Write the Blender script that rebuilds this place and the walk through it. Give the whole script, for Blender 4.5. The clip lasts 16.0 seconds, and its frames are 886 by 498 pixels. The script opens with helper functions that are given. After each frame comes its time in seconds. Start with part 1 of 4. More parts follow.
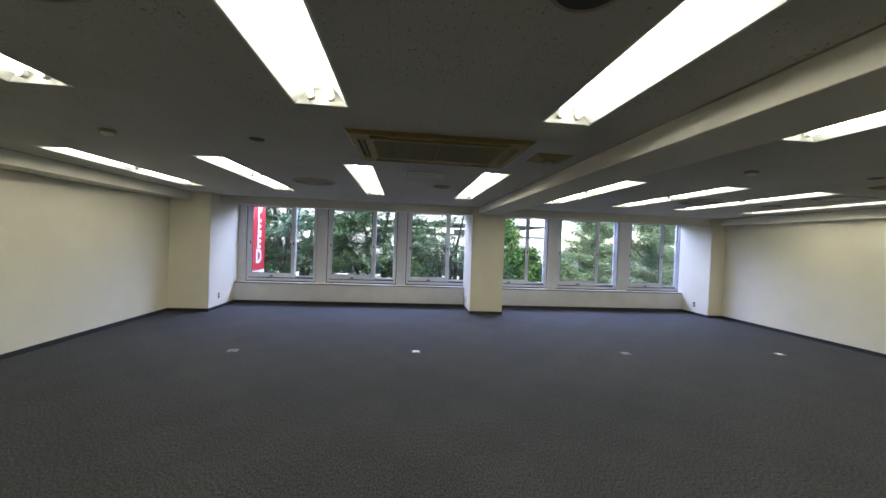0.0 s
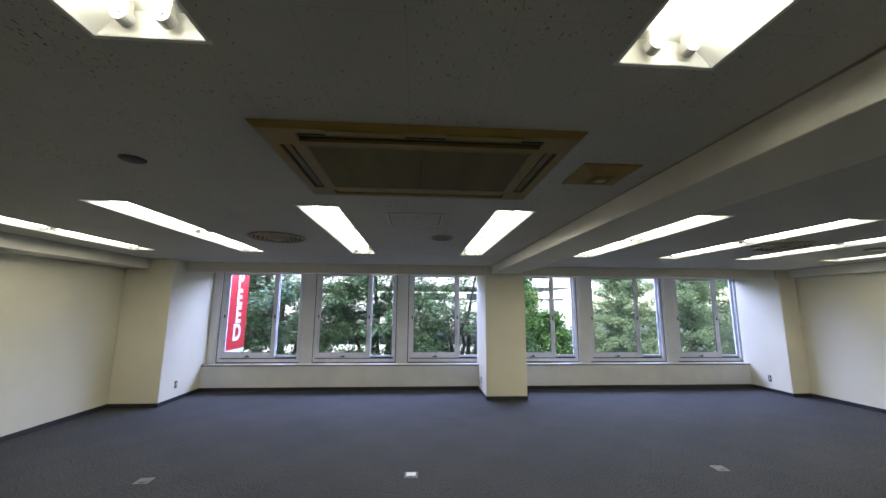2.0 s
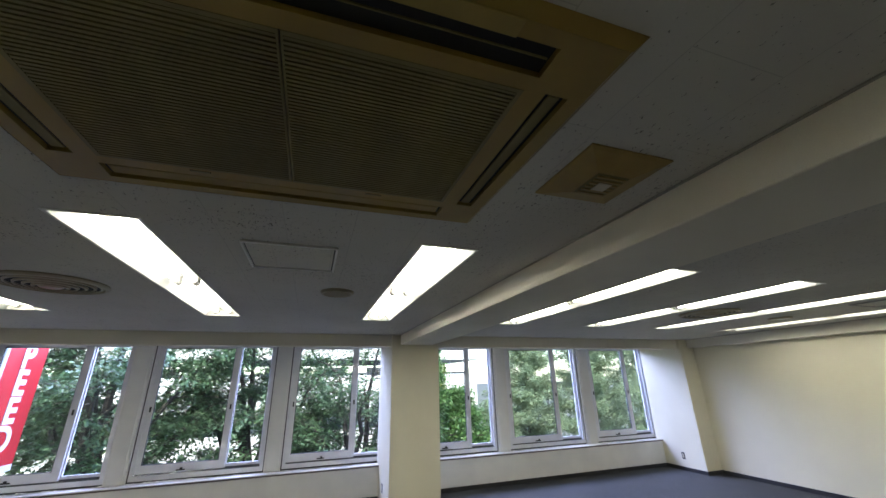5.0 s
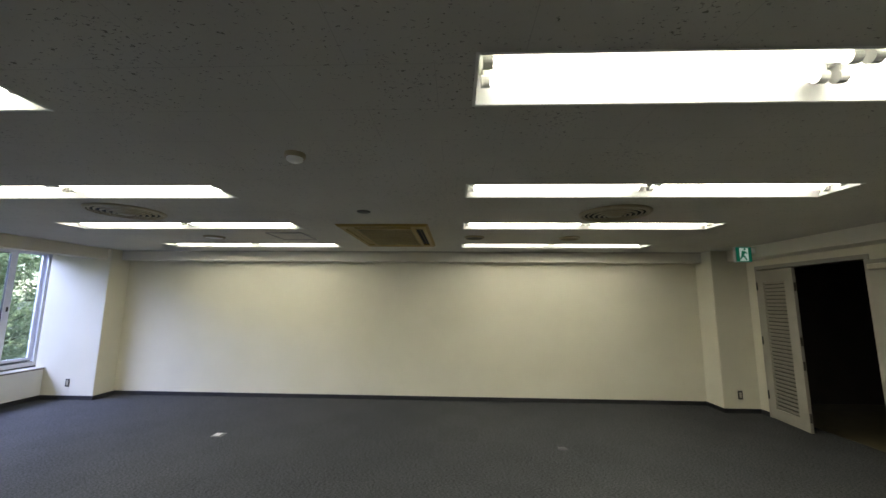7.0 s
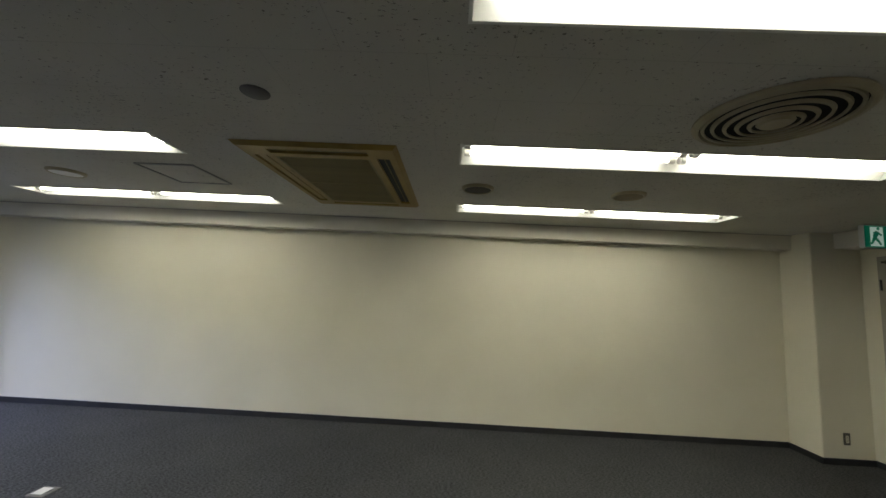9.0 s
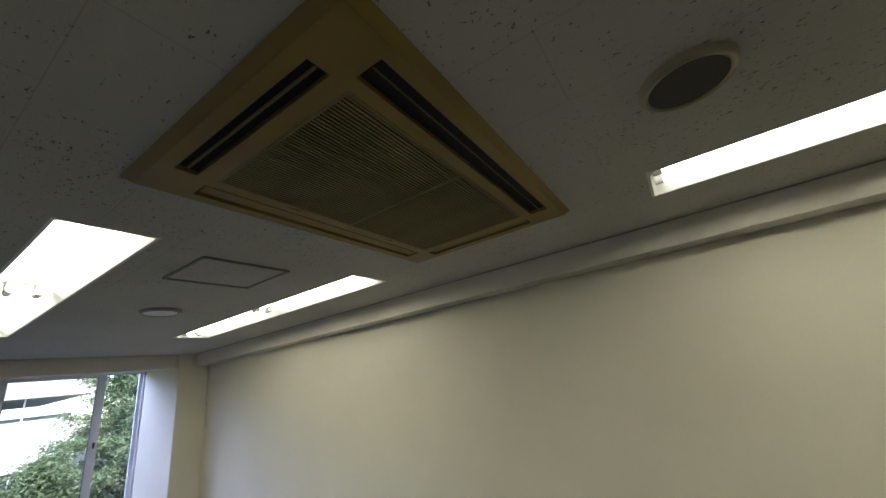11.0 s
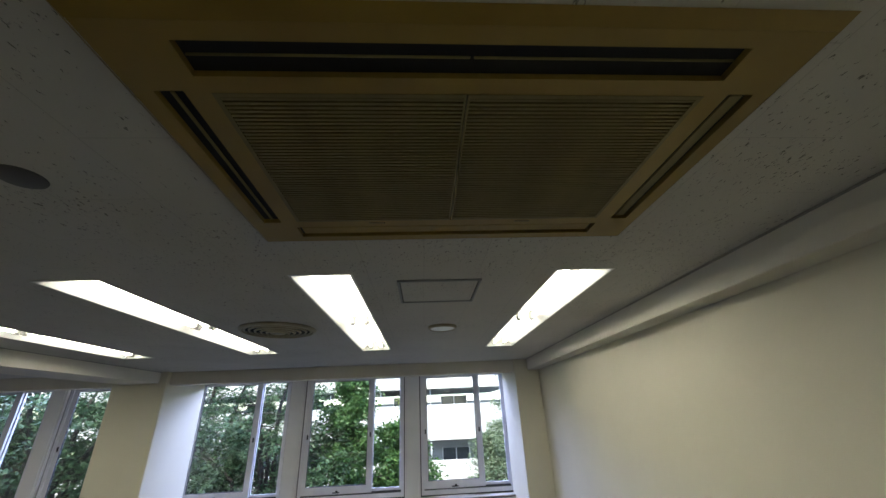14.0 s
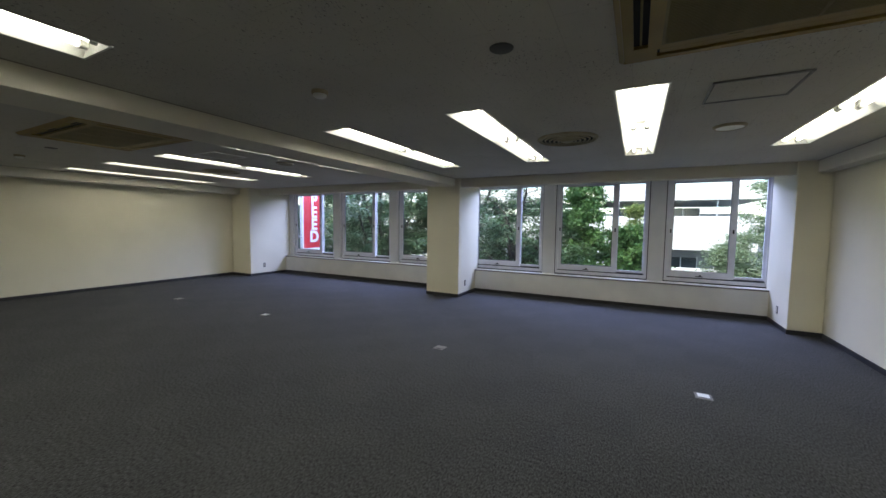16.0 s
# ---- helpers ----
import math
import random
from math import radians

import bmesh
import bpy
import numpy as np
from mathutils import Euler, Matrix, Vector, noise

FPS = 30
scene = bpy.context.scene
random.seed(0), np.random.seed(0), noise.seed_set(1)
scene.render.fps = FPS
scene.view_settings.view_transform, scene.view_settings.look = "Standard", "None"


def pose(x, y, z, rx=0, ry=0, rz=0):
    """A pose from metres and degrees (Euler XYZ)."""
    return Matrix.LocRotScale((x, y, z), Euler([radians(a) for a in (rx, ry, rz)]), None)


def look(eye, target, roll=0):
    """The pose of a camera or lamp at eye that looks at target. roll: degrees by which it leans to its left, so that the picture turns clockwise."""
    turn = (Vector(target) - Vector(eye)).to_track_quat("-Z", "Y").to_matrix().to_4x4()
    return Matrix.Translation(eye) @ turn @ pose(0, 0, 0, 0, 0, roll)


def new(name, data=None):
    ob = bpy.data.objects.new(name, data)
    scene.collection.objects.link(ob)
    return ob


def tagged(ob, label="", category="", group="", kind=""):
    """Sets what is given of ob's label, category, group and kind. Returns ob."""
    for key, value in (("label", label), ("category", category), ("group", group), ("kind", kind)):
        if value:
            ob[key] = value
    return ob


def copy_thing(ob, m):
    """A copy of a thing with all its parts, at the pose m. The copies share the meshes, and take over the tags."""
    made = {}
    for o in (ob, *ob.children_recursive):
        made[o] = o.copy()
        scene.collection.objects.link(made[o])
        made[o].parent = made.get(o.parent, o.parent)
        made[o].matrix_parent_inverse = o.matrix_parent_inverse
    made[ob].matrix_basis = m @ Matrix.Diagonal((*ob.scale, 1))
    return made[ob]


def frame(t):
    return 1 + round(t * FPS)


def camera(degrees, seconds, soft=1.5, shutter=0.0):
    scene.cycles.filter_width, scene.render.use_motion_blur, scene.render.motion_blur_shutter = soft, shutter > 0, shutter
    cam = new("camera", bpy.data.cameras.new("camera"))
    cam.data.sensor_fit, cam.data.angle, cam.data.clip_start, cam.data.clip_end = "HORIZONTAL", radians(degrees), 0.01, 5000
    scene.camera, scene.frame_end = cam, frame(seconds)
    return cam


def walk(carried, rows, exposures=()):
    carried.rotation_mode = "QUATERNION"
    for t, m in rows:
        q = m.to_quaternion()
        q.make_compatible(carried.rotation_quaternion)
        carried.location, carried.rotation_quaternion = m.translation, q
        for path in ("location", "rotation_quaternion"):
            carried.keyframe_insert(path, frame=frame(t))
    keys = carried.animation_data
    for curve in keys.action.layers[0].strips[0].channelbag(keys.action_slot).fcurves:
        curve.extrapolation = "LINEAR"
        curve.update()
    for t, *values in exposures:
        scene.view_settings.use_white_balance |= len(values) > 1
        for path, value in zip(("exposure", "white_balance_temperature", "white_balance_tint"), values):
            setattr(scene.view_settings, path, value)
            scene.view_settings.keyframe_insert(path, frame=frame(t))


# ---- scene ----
cam = camera(100.3, 16.0)
PATH = [
    (0, (3.023, 1.824, 1.572), (3.234, 3.812, 1.538), 2.2),
    (0.5, (3.108, 2.197, 1.55), (3.43, 4.171, 1.567), 2.5),
    (1, (3.178, 2.526, 1.572), (3.443, 4.507, 1.653), 0.7),
    (1.5, (3.28, 2.857, 1.593), (3.416, 4.846, 1.747), 1.1),
    (2, (3.283, 3.162, 1.619), (3.416, 5.133, 1.931), 0.4),
    (2.5, (3.282, 3.452, 1.65), (3.405, 5.409, 2.044), -0.3),
    (3, (3.325, 3.755, 1.69), (3.348, 5.667, 2.275), 0.8),
    (3.2, (3.318, 3.85, 1.699), (3.321, 5.758, 2.3), 0.6),
    (5.3, (3.468, 4.264, 1.714), (4.384, 5.913, 2.38), -1.4),
    (5.5, (3.602, 4.269, 1.7), (4.759, 5.779, 2.319), -0.6),
    (6, (3.929, 4.238, 1.676), (5.516, 5.338, 2.197), 1.1),
    (6.5, (4.172, 4.234, 1.602), (6.07, 4.738, 1.98), 2.4),
    (7, (4.496, 4.273, 1.593), (6.476, 4.348, 1.871), 0.5),
    (7.5, (4.918, 4.26, 1.585), (6.904, 4.338, 1.809), 1.2),
    (8, (5.342, 4.26, 1.575), (7.336, 4.285, 1.733), 1.8),
    (8.2, (5.51, 4.274, 1.566), (7.5, 4.277, 1.76), 2.5),
    (10.3, (7.501, 4.127, 1.628), (9.411, 4.601, 1.985), -2.2),
    (10.5, (7.661, 4.145, 1.653), (9.51, 4.803, 2.038), -3.4),
    (11, (7.985, 4.248, 1.683), (9.61, 5.224, 2.321), -7.9),
    (11.5, (8.277, 4.248, 1.686), (9.487, 5.64, 2.46), -10.3),
    (12, (8.465, 4.146, 1.721), (9.053, 5.882, 2.522), -7.3),
    (12.5, (8.532, 4.022, 1.696), (8.937, 5.813, 2.489), -5.5),
    (13, (8.596, 3.941, 1.682), (8.868, 5.797, 2.377), -4.7),
    (13.5, (8.795, 4.053, 1.69), (8.957, 5.897, 2.447), -1.8),
    (14, (8.979, 4.143, 1.702), (9.1, 5.97, 2.508), -2.6),
    (14.5, (8.949, 4.105, 1.654), (9.028, 6.036, 2.167), -1.1),
    (15, (8.739, 3.832, 1.551), (8.748, 5.823, 1.737), 0.0),
    (15.5, (8.541, 3.543, 1.501), (8.06, 5.484, 1.541), 0.5),
    (16, (8.448, 3.226, 1.479), (7.526, 4.995, 1.346), 0.7),
]
EXPOSURE = 2.32
walk(cam, [(t, look(eye, target, roll)) for t, eye, target, roll in PATH], [(0.0, EXPOSURE + 0.1), (2.5, EXPOSURE + 0.15), (6.0, EXPOSURE + 0.28), (7.0, EXPOSURE + 0.30), (8.0, EXPOSURE + 0.15),
      (10.5, EXPOSURE - 0.08), (12.0, EXPOSURE - 0.15), (14.5, EXPOSURE - 0.12), (15.5, EXPOSURE - 0.22), (16.0, EXPOSURE - 0.28)])

# ---- light ----
TUBE_STRENGTH = 3.0
SKY_STRENGTH = 0.15
SUN_STRENGTH = 1.7
sun_data = bpy.data.lights.new("sun", "SUN")
sun_data.energy, sun_data.angle, sun_data.color = SUN_STRENGTH, radians(0.6), (1.0, 0.95, 0.86)
sun = new("sun", sun_data)
SUN_ELEV, SUN_AZ = 52.0, 200.0   # azimuth clockwise from +y: behind the office
sa, se = radians(SUN_AZ), radians(SUN_ELEV)
sun_dir = Vector((math.sin(sa) * math.cos(se), math.cos(sa) * math.cos(se), math.sin(se)))
sun.matrix_world = look(sun_dir * 60, (0, 0, 0))
# skylight over the trees, standing in for the open sky above the windows
sky_data = bpy.data.lights.new("skylight", "AREA")
sky_data.shape, sky_data.size, sky_data.size_y = "RECTANGLE", 14.0, 2.0
sky_data.energy, sky_data.color = 420.0, (0.47, 0.545, 1.0)
skylight = new("skylight", sky_data)
skylight.matrix_world = look((4.6, 13.6, 3.8), (4.6, 9.0, 1.2))
world = bpy.data.worlds.new("world")
scene.world = world
world.use_nodes = True
wn = world.node_tree.nodes
sky = wn.new("ShaderNodeTexSky")
sky.sky_type, sky.sun_disc = "NISHITA", False
sky.sun_elevation, sky.sun_rotation = se, sa
sky.air_density, sky.dust_density = 1.0, 1.0
bg = wn["Background"]
bg.inputs["Strength"].default_value = SKY_STRENGTH
world.node_tree.links.new(sky.outputs[0], bg.inputs["Color"])


# ---- materials ----
def mat(name, color, rough=0.6, metal=0.0, color2=None, scale=8.0, detail=4.0, lo=0.35, hi=0.65,
        bump=0.0, bump_scale=200.0, stretch=(1, 1, 1), rand=0.0, spec=0.5, grain=0.0):
    """Principled surface with two-scale variation: large stains (color2) and fine grain, and a noise relief."""
    m = bpy.data.materials.new(name)
    m.use_nodes = True
    nt = m.node_tree
    N, L = nt.nodes, nt.links
    b = N["Principled BSDF"]
    b.inputs["Roughness"].default_value = rough
    b.inputs["Metallic"].default_value = metal
    b.inputs["Specular IOR Level"].default_value = spec
    tc = N.new("ShaderNodeTexCoord")
    mp = N.new("ShaderNodeMapping")
    mp.inputs["Scale"].default_value = stretch
    L.new(tc.outputs["Object"], mp.inputs["Vector"])
    out = None
    rgb = N.new("ShaderNodeRGB")
    rgb.outputs[0].default_value = (*color, 1)
    out = rgb.outputs[0]
    if color2:
        n1 = N.new("ShaderNodeTexNoise")
        n1.inputs["Scale"].default_value, n1.inputs["Detail"].default_value = scale, detail
        L.new(mp.outputs[0], n1.inputs["Vector"])
        r = N.new("ShaderNodeMapRange")
        r.inputs["From Min"].default_value, r.inputs["From Max"].default_value = lo, hi
        L.new(n1.outputs["Fac"], r.inputs["Value"])
        mx = N.new("ShaderNodeMixRGB")
        L.new(r.outputs[0], mx.inputs["Fac"])
        L.new(out, mx.inputs["Color1"])
        mx.inputs["Color2"].default_value = (*color2, 1)
        out = mx.outputs[0]
    if grain:
        n2 = N.new("ShaderNodeTexNoise")
        n2.inputs["Scale"].default_value, n2.inputs["Detail"].default_value = bump_scale, 3
        L.new(mp.outputs[0], n2.inputs["Vector"])
        r2 = N.new("ShaderNodeMapRange")
        r2.inputs["From Min"].default_value, r2.inputs["From Max"].default_value = 0.3, 0.7
        r2.inputs["To Min"].default_value, r2.inputs["To Max"].default_value = 1 - grain, 1 + grain
        L.new(n2.outputs["Fac"], r2.inputs["Value"])
        mg = N.new("ShaderNodeMixRGB")
        mg.blend_type = "MULTIPLY"
        mg.inputs["Fac"].default_value = 1
        L.new(out, mg.inputs["Color1"])
        L.new(r2.outputs[0], mg.inputs["Color2"])
        out = mg.outputs[0]
    if rand:
        oi = N.new("ShaderNodeObjectInfo")
        hs = N.new("ShaderNodeHueSaturation")
        r3 = N.new("ShaderNodeMapRange")
        r3.inputs["To Min"].default_value, r3.inputs["To Max"].default_value = 1 - rand, 1 + rand
        L.new(oi.outputs["Random"], r3.inputs["Value"])
        L.new(r3.outputs[0], hs.inputs["Value"])
        L.new(out, hs.inputs["Color"])
        out = hs.outputs[0]
    L.new(out, b.inputs["Base Color"])
    if bump:
        nb = N.new("ShaderNodeTexNoise")
        nb.inputs["Scale"].default_value, nb.inputs["Detail"].default_value = bump_scale, 4
        L.new(mp.outputs[0], nb.inputs["Vector"])
        bp = N.new("ShaderNodeBump")
        bp.inputs["Strength"].default_value, bp.inputs["Distance"].default_value = bump, 0.002
        L.new(nb.outputs["Fac"], bp.inputs["Height"])
        L.new(bp.outputs[0], b.inputs["Normal"])
    return m


M_WALL = mat("wallpaper", (0.75, 0.705, 0.555), 0.75, color2=(0.71, 0.665, 0.515), scale=1.3, bump=0.35, bump_scale=260, grain=0.03)
M_BEAM = mat("painted_beam", (0.72, 0.68, 0.58), 0.75, color2=(0.68, 0.64, 0.53), scale=2.0, bump=0.25, bump_scale=260, grain=0.03)
M_BASE = mat("vinyl_baseboard", (0.020, 0.020, 0.022), 0.45, color2=(0.028, 0.028, 0.03), scale=5)
M_FRAME = mat("aluminium_frame", (0.78, 0.78, 0.80), 0.4, 0.0, color2=(0.70, 0.70, 0.73), scale=6, bump=0.05, bump_scale=400)
M_GASKET = mat("rubber_gasket", (0.05, 0.05, 0.055), 0.6)
M_SILL = mat("sill_laminate", (0.60, 0.57, 0.52), 0.4, color2=(0.55, 0.52, 0.47), scale=5)
# dark brown that stands for the shade below the window ledge
M_SILLSHADE = mat("sill_shade", (0.12, 0.09, 0.075), 0.5)
M_PIER = mat("pier_paint", (0.77, 0.755, 0.73), 0.55, color2=(0.71, 0.70, 0.68), scale=3, bump=0.1)
M_ENAMEL = mat("white_enamel", (0.80, 0.80, 0.76), 0.35, color2=(0.76, 0.75, 0.69), scale=3)
M_SOCKET = mat("lampholder_plastic", (0.50, 0.49, 0.46), 0.4)
M_AC = mat("yellowed_plastic", (0.30, 0.205, 0.034), 0.5, color2=(0.245, 0.16, 0.024), scale=3.5, lo=0.3, hi=0.7, bump=0.06, bump_scale=350)
M_ACLIGHT = mat("yellowed_clear_plastic", (0.34, 0.25, 0.06), 0.7, color2=(0.29, 0.21, 0.05), scale=9)
M_ACG = mat("dusty_grille_plastic", (0.21, 0.17, 0.05), 0.6, color2=(0.17, 0.13, 0.036), scale=6)
# near-black colour in place of the shade inside ducts and openings
M_VOIDSHADE = mat("void_shade", (0.012, 0.012, 0.012), 0.8)
M_BEIGE = mat("beige_plastic", (0.58, 0.53, 0.40), 0.5, color2=(0.50, 0.45, 0.33), scale=12)
M_VENT = mat("nicotine_vent", (0.34, 0.235, 0.05), 0.5, color2=(0.27, 0.18, 0.04), scale=8)
M_DIFF = mat("diffuser_metal", (0.40, 0.35, 0.23), 0.4, color2=(0.30, 0.25, 0.15), scale=5, lo=0.3, hi=0.7)
M_SPK = mat("speaker_mesh", (0.05, 0.046, 0.036), 0.7, bump=0.5, bump_scale=500)
M_WHITE = mat("white_plastic", (0.78, 0.77, 0.74), 0.4)
M_STEEL = mat("brushed_steel", (0.62, 0.62, 0.60), 0.35, 0.8, bump=0.05, bump_scale=300)
M_BLACK = mat("black_plastic", (0.02, 0.02, 0.02), 0.45)
M_DOOR = mat("painted_steel_door", (0.38, 0.345, 0.28), 0.45, color2=(0.34, 0.31, 0.25), scale=3, bump=0.04)
M_GREEN = mat("sign_green", (0.01, 0.25, 0.13), 0.4)
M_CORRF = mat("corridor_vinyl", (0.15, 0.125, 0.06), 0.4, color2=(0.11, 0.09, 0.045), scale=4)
M_OUTLET = mat("metal_floor_cover", (0.20, 0.195, 0.175), 0.55, 0.1, color2=(0.15, 0.145, 0.13), scale=30)
M_CONC = mat("white_render", (0.78, 0.77, 0.74), 0.8, color2=(0.68, 0.67, 0.64), scale=0.5, bump=0.2, bump_scale=30)
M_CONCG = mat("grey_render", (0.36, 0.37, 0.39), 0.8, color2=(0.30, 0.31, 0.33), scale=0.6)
M_GLASSD = mat("far_window_glass", (0.06, 0.07, 0.08), 0.12)
M_BARK = mat("bark", (0.06, 0.05, 0.042), 0.9, color2=(0.035, 0.03, 0.026), scale=9, bump=0.8, bump_scale=60)
M_GROUND = mat("asphalt", (0.055, 0.055, 0.055), 0.9, color2=(0.08, 0.08, 0.078), scale=0.6, bump=0.4, bump_scale=80)
M_RED = mat("sign_red", (0.62, 0.018, 0.03), 0.4, color2=(0.55, 0.016, 0.028), scale=2)
M_SIGNW = mat("sign_white", (0.82, 0.82, 0.82), 0.4)


def leaf_mat(name, a, b):
    m = bpy.data.materials.new(name)
    m.use_nodes = True
    N, L = m.node_tree.nodes, m.node_tree.links
    bs = N["Principled BSDF"]
    bs.inputs["Roughness"].default_value = 0.45
    g = N.new("ShaderNodeNewGeometry")
    mx = N.new("ShaderNodeMixRGB")
    mx.inputs["Color1"].default_value, mx.inputs["Color2"].default_value = (*a, 1), (*b, 1)
    L.new(g.outputs["Random Per Island"], mx.inputs["Fac"])
    L.new(mx.outputs[0], bs.inputs["Base Color"])
    tr = N.new("ShaderNodeBsdfTranslucent")
    L.new(mx.outputs[0], tr.inputs["Color"])
    ms = N.new("ShaderNodeMixShader")
    ms.inputs[0].default_value = 0.35
    L.new(bs.outputs[0], ms.inputs[1])
    L.new(tr.outputs[0], ms.inputs[2])
    L.new(ms.outputs[0], N["Material Output"].inputs["Surface"])
    return m


M_LEAF = leaf_mat("leaf_green", (0.045, 0.11, 0.032), (0.12, 0.22, 0.06))
M_LEAFD = leaf_mat("leaf_dark", (0.042, 0.085, 0.04), (0.095, 0.165, 0.075))
M_LEAFY = leaf_mat("leaf_yellow", (0.11, 0.19, 0.05), (0.30, 0.32, 0.10))
# grey-green leaves, with the paleness of sunlit haze mixed into the colour
M_LEAFHAZE = leaf_mat("leaf_grey_haze", (0.13, 0.20, 0.115), (0.27, 0.33, 0.19))


def glow(name, color, strength):
    m = bpy.data.materials.new(name)
    m.use_nodes = True
    b = m.node_tree.nodes["Principled BSDF"]
    b.inputs["Base Color"].default_value = (0.8, 0.8, 0.8, 1)
    b.inputs["Emission Color"].default_value = (*color, 1)
    b.inputs["Emission Strength"].default_value = strength
    return m


M_TUBE = glow("fluorescent_tube", (1.0, 0.985, 0.86), TUBE_STRENGTH)
M_SIGNLIT = glow("lit_sign_face", (0.75, 1.0, 0.85), 0.05)
M_GREENLIT = glow("lit_sign_green", (0.0, 0.30, 0.17), 0.02)
M_GREENLIT.node_tree.nodes["Principled BSDF"].inputs["Base Color"].default_value = (0.01, 0.25, 0.13, 1)


def glass_mat():
    m = bpy.data.materials.new("window_glass")
    m.use_nodes = True
    N, L = m.node_tree.nodes, m.node_tree.links
    lw = N.new("ShaderNodeLayerWeight")
    pw = N.new("ShaderNodeMath")
    pw.operation = "POWER"
    pw.inputs[1].default_value = 5.0
    L.new(lw.outputs["Facing"], pw.inputs[0])
    fr = N.new("ShaderNodeMath")
    fr.operation = "MULTIPLY_ADD"
    fr.inputs[1].default_value, fr.inputs[2].default_value = 0.7, 0.03
    L.new(pw.outputs[0], fr.inputs[0])
    tr = N.new("ShaderNodeBsdfTransparent")
    tr.inputs["Color"].default_value = (0.93, 0.96, 0.95, 1)
    gl = N.new("ShaderNodeBsdfGlossy")
    gl.inputs["Roughness"].default_value = 0.02
    ms = N.new("ShaderNodeMixShader")
    L.new(fr.outputs[0], ms.inputs[0])
    L.new(tr.outputs[0], ms.inputs[1])
    L.new(gl.outputs[0], ms.inputs[2])
    L.new(ms.outputs[0], N["Material Output"].inputs["Surface"])
    return m


M_GLASS = glass_mat()


def ceiling_mat():
    """Fissured mineral-fibre board: worm-like pits, fine grain and faint board joints."""
    m = mat("acoustic_board", (0.58, 0.56, 0.505), 0.9, color2=(0.53, 0.51, 0.455), scale=1.1, bump=0.0)
    N, L = m.node_tree.nodes, m.node_tree.links
    b = N["Principled BSDF"]
    base = b.inputs["Base Color"].links[0].from_socket
    tc = N.new("ShaderNodeTexCoord")
    mp = N.new("ShaderNodeMapping")
    mp.inputs["Scale"].default_value = (105, 55, 1)
    mp.inputs["Rotation"].default_value = (0, 0, radians(12))
    L.new(tc.outputs["Object"], mp.inputs["Vector"])
    n = N.new("ShaderNodeTexNoise")
    n.inputs["Scale"].default_value, n.inputs["Detail"].default_value = 1.0, 3.0
    n.inputs["Distortion"].default_value = 0.6
    L.new(mp.outputs[0], n.inputs["Vector"])
    nl = N.new("ShaderNodeTexNoise")
    nl.inputs["Scale"].default_value = 2.3
    L.new(tc.outputs["Object"], nl.inputs["Vector"])
    ad = N.new("ShaderNodeMath")
    ad.operation = "MULTIPLY_ADD"
    ad.inputs[1].default_value = 0.22
    L.new(nl.outputs["Fac"], ad.inputs[0])
    L.new(n.outputs["Fac"], ad.inputs[2])
    r = N.new("ShaderNodeMapRange")
    r.inputs["From Min"].default_value, r.inputs["From Max"].default_value = 0.762, 0.81
    L.new(ad.outputs[0], r.inputs["Value"])
    br = N.new("ShaderNodeTexBrick")
    br.offset = 0.5
    br.inputs["Scale"].default_value = 1.0
    br.inputs["Mortar Size"].default_value = 0.0013
    br.inputs["Mortar Smooth"].default_value = 0.0
    br.inputs["Brick Width"].default_value, br.inputs["Row Height"].default_value = 0.606, 0.303
    mr = N.new("ShaderNodeMapping")
    mr.inputs["Rotation"].default_value = (0, 0, radians(90))
    mr.inputs["Location"].default_value = (0.11, 0.095, 0)
    L.new(tc.outputs["Object"], mr.inputs["Vector"])
    L.new(mr.outputs[0], br.inputs["Vector"])
    sc = N.new("ShaderNodeMath")
    sc.operation = "MULTIPLY"
    sc.inputs[1].default_value = 0.3
    L.new(br.outputs["Fac"], sc.inputs[0])
    mxx = N.new("ShaderNodeMath")
    mxx.operation = "MAXIMUM"
    L.new(r.outputs[0], mxx.inputs[0])
    L.new(sc.outputs[0], mxx.inputs[1])
    mx = N.new("ShaderNodeMixRGB")
    L.new(mxx.outputs[0], mx.inputs["Fac"])
    L.new(base, mx.inputs["Color1"])
    mx.inputs["Color2"].default_value = (0.20, 0.19, 0.165, 1)
    L.new(mx.outputs[0], b.inputs["Base Color"])
    fine = N.new("ShaderNodeTexNoise")
    fine.inputs["Scale"].default_value = 140
    L.new(tc.outputs["Object"], fine.inputs["Vector"])
    s2 = N.new("ShaderNodeMath")
    s2.operation = "MULTIPLY_ADD"
    s2.inputs[1].default_value = 0.5
    L.new(fine.outputs["Fac"], s2.inputs[0])
    inv = N.new("ShaderNodeMath")
    inv.operation = "SUBTRACT"
    inv.inputs[0].default_value = 1.0
    L.new(mxx.outputs[0], inv.inputs[1])
    L.new(inv.outputs[0], s2.inputs[2])
    bp = N.new("ShaderNodeBump")
    bp.inputs["Strength"].default_value, bp.inputs["Distance"].default_value = 0.7, 0.003
    L.new(s2.outputs[0], bp.inputs["Height"])
    L.new(bp.outputs[0], b.inputs["Normal"])
    return m


M_CEIL = ceiling_mat()


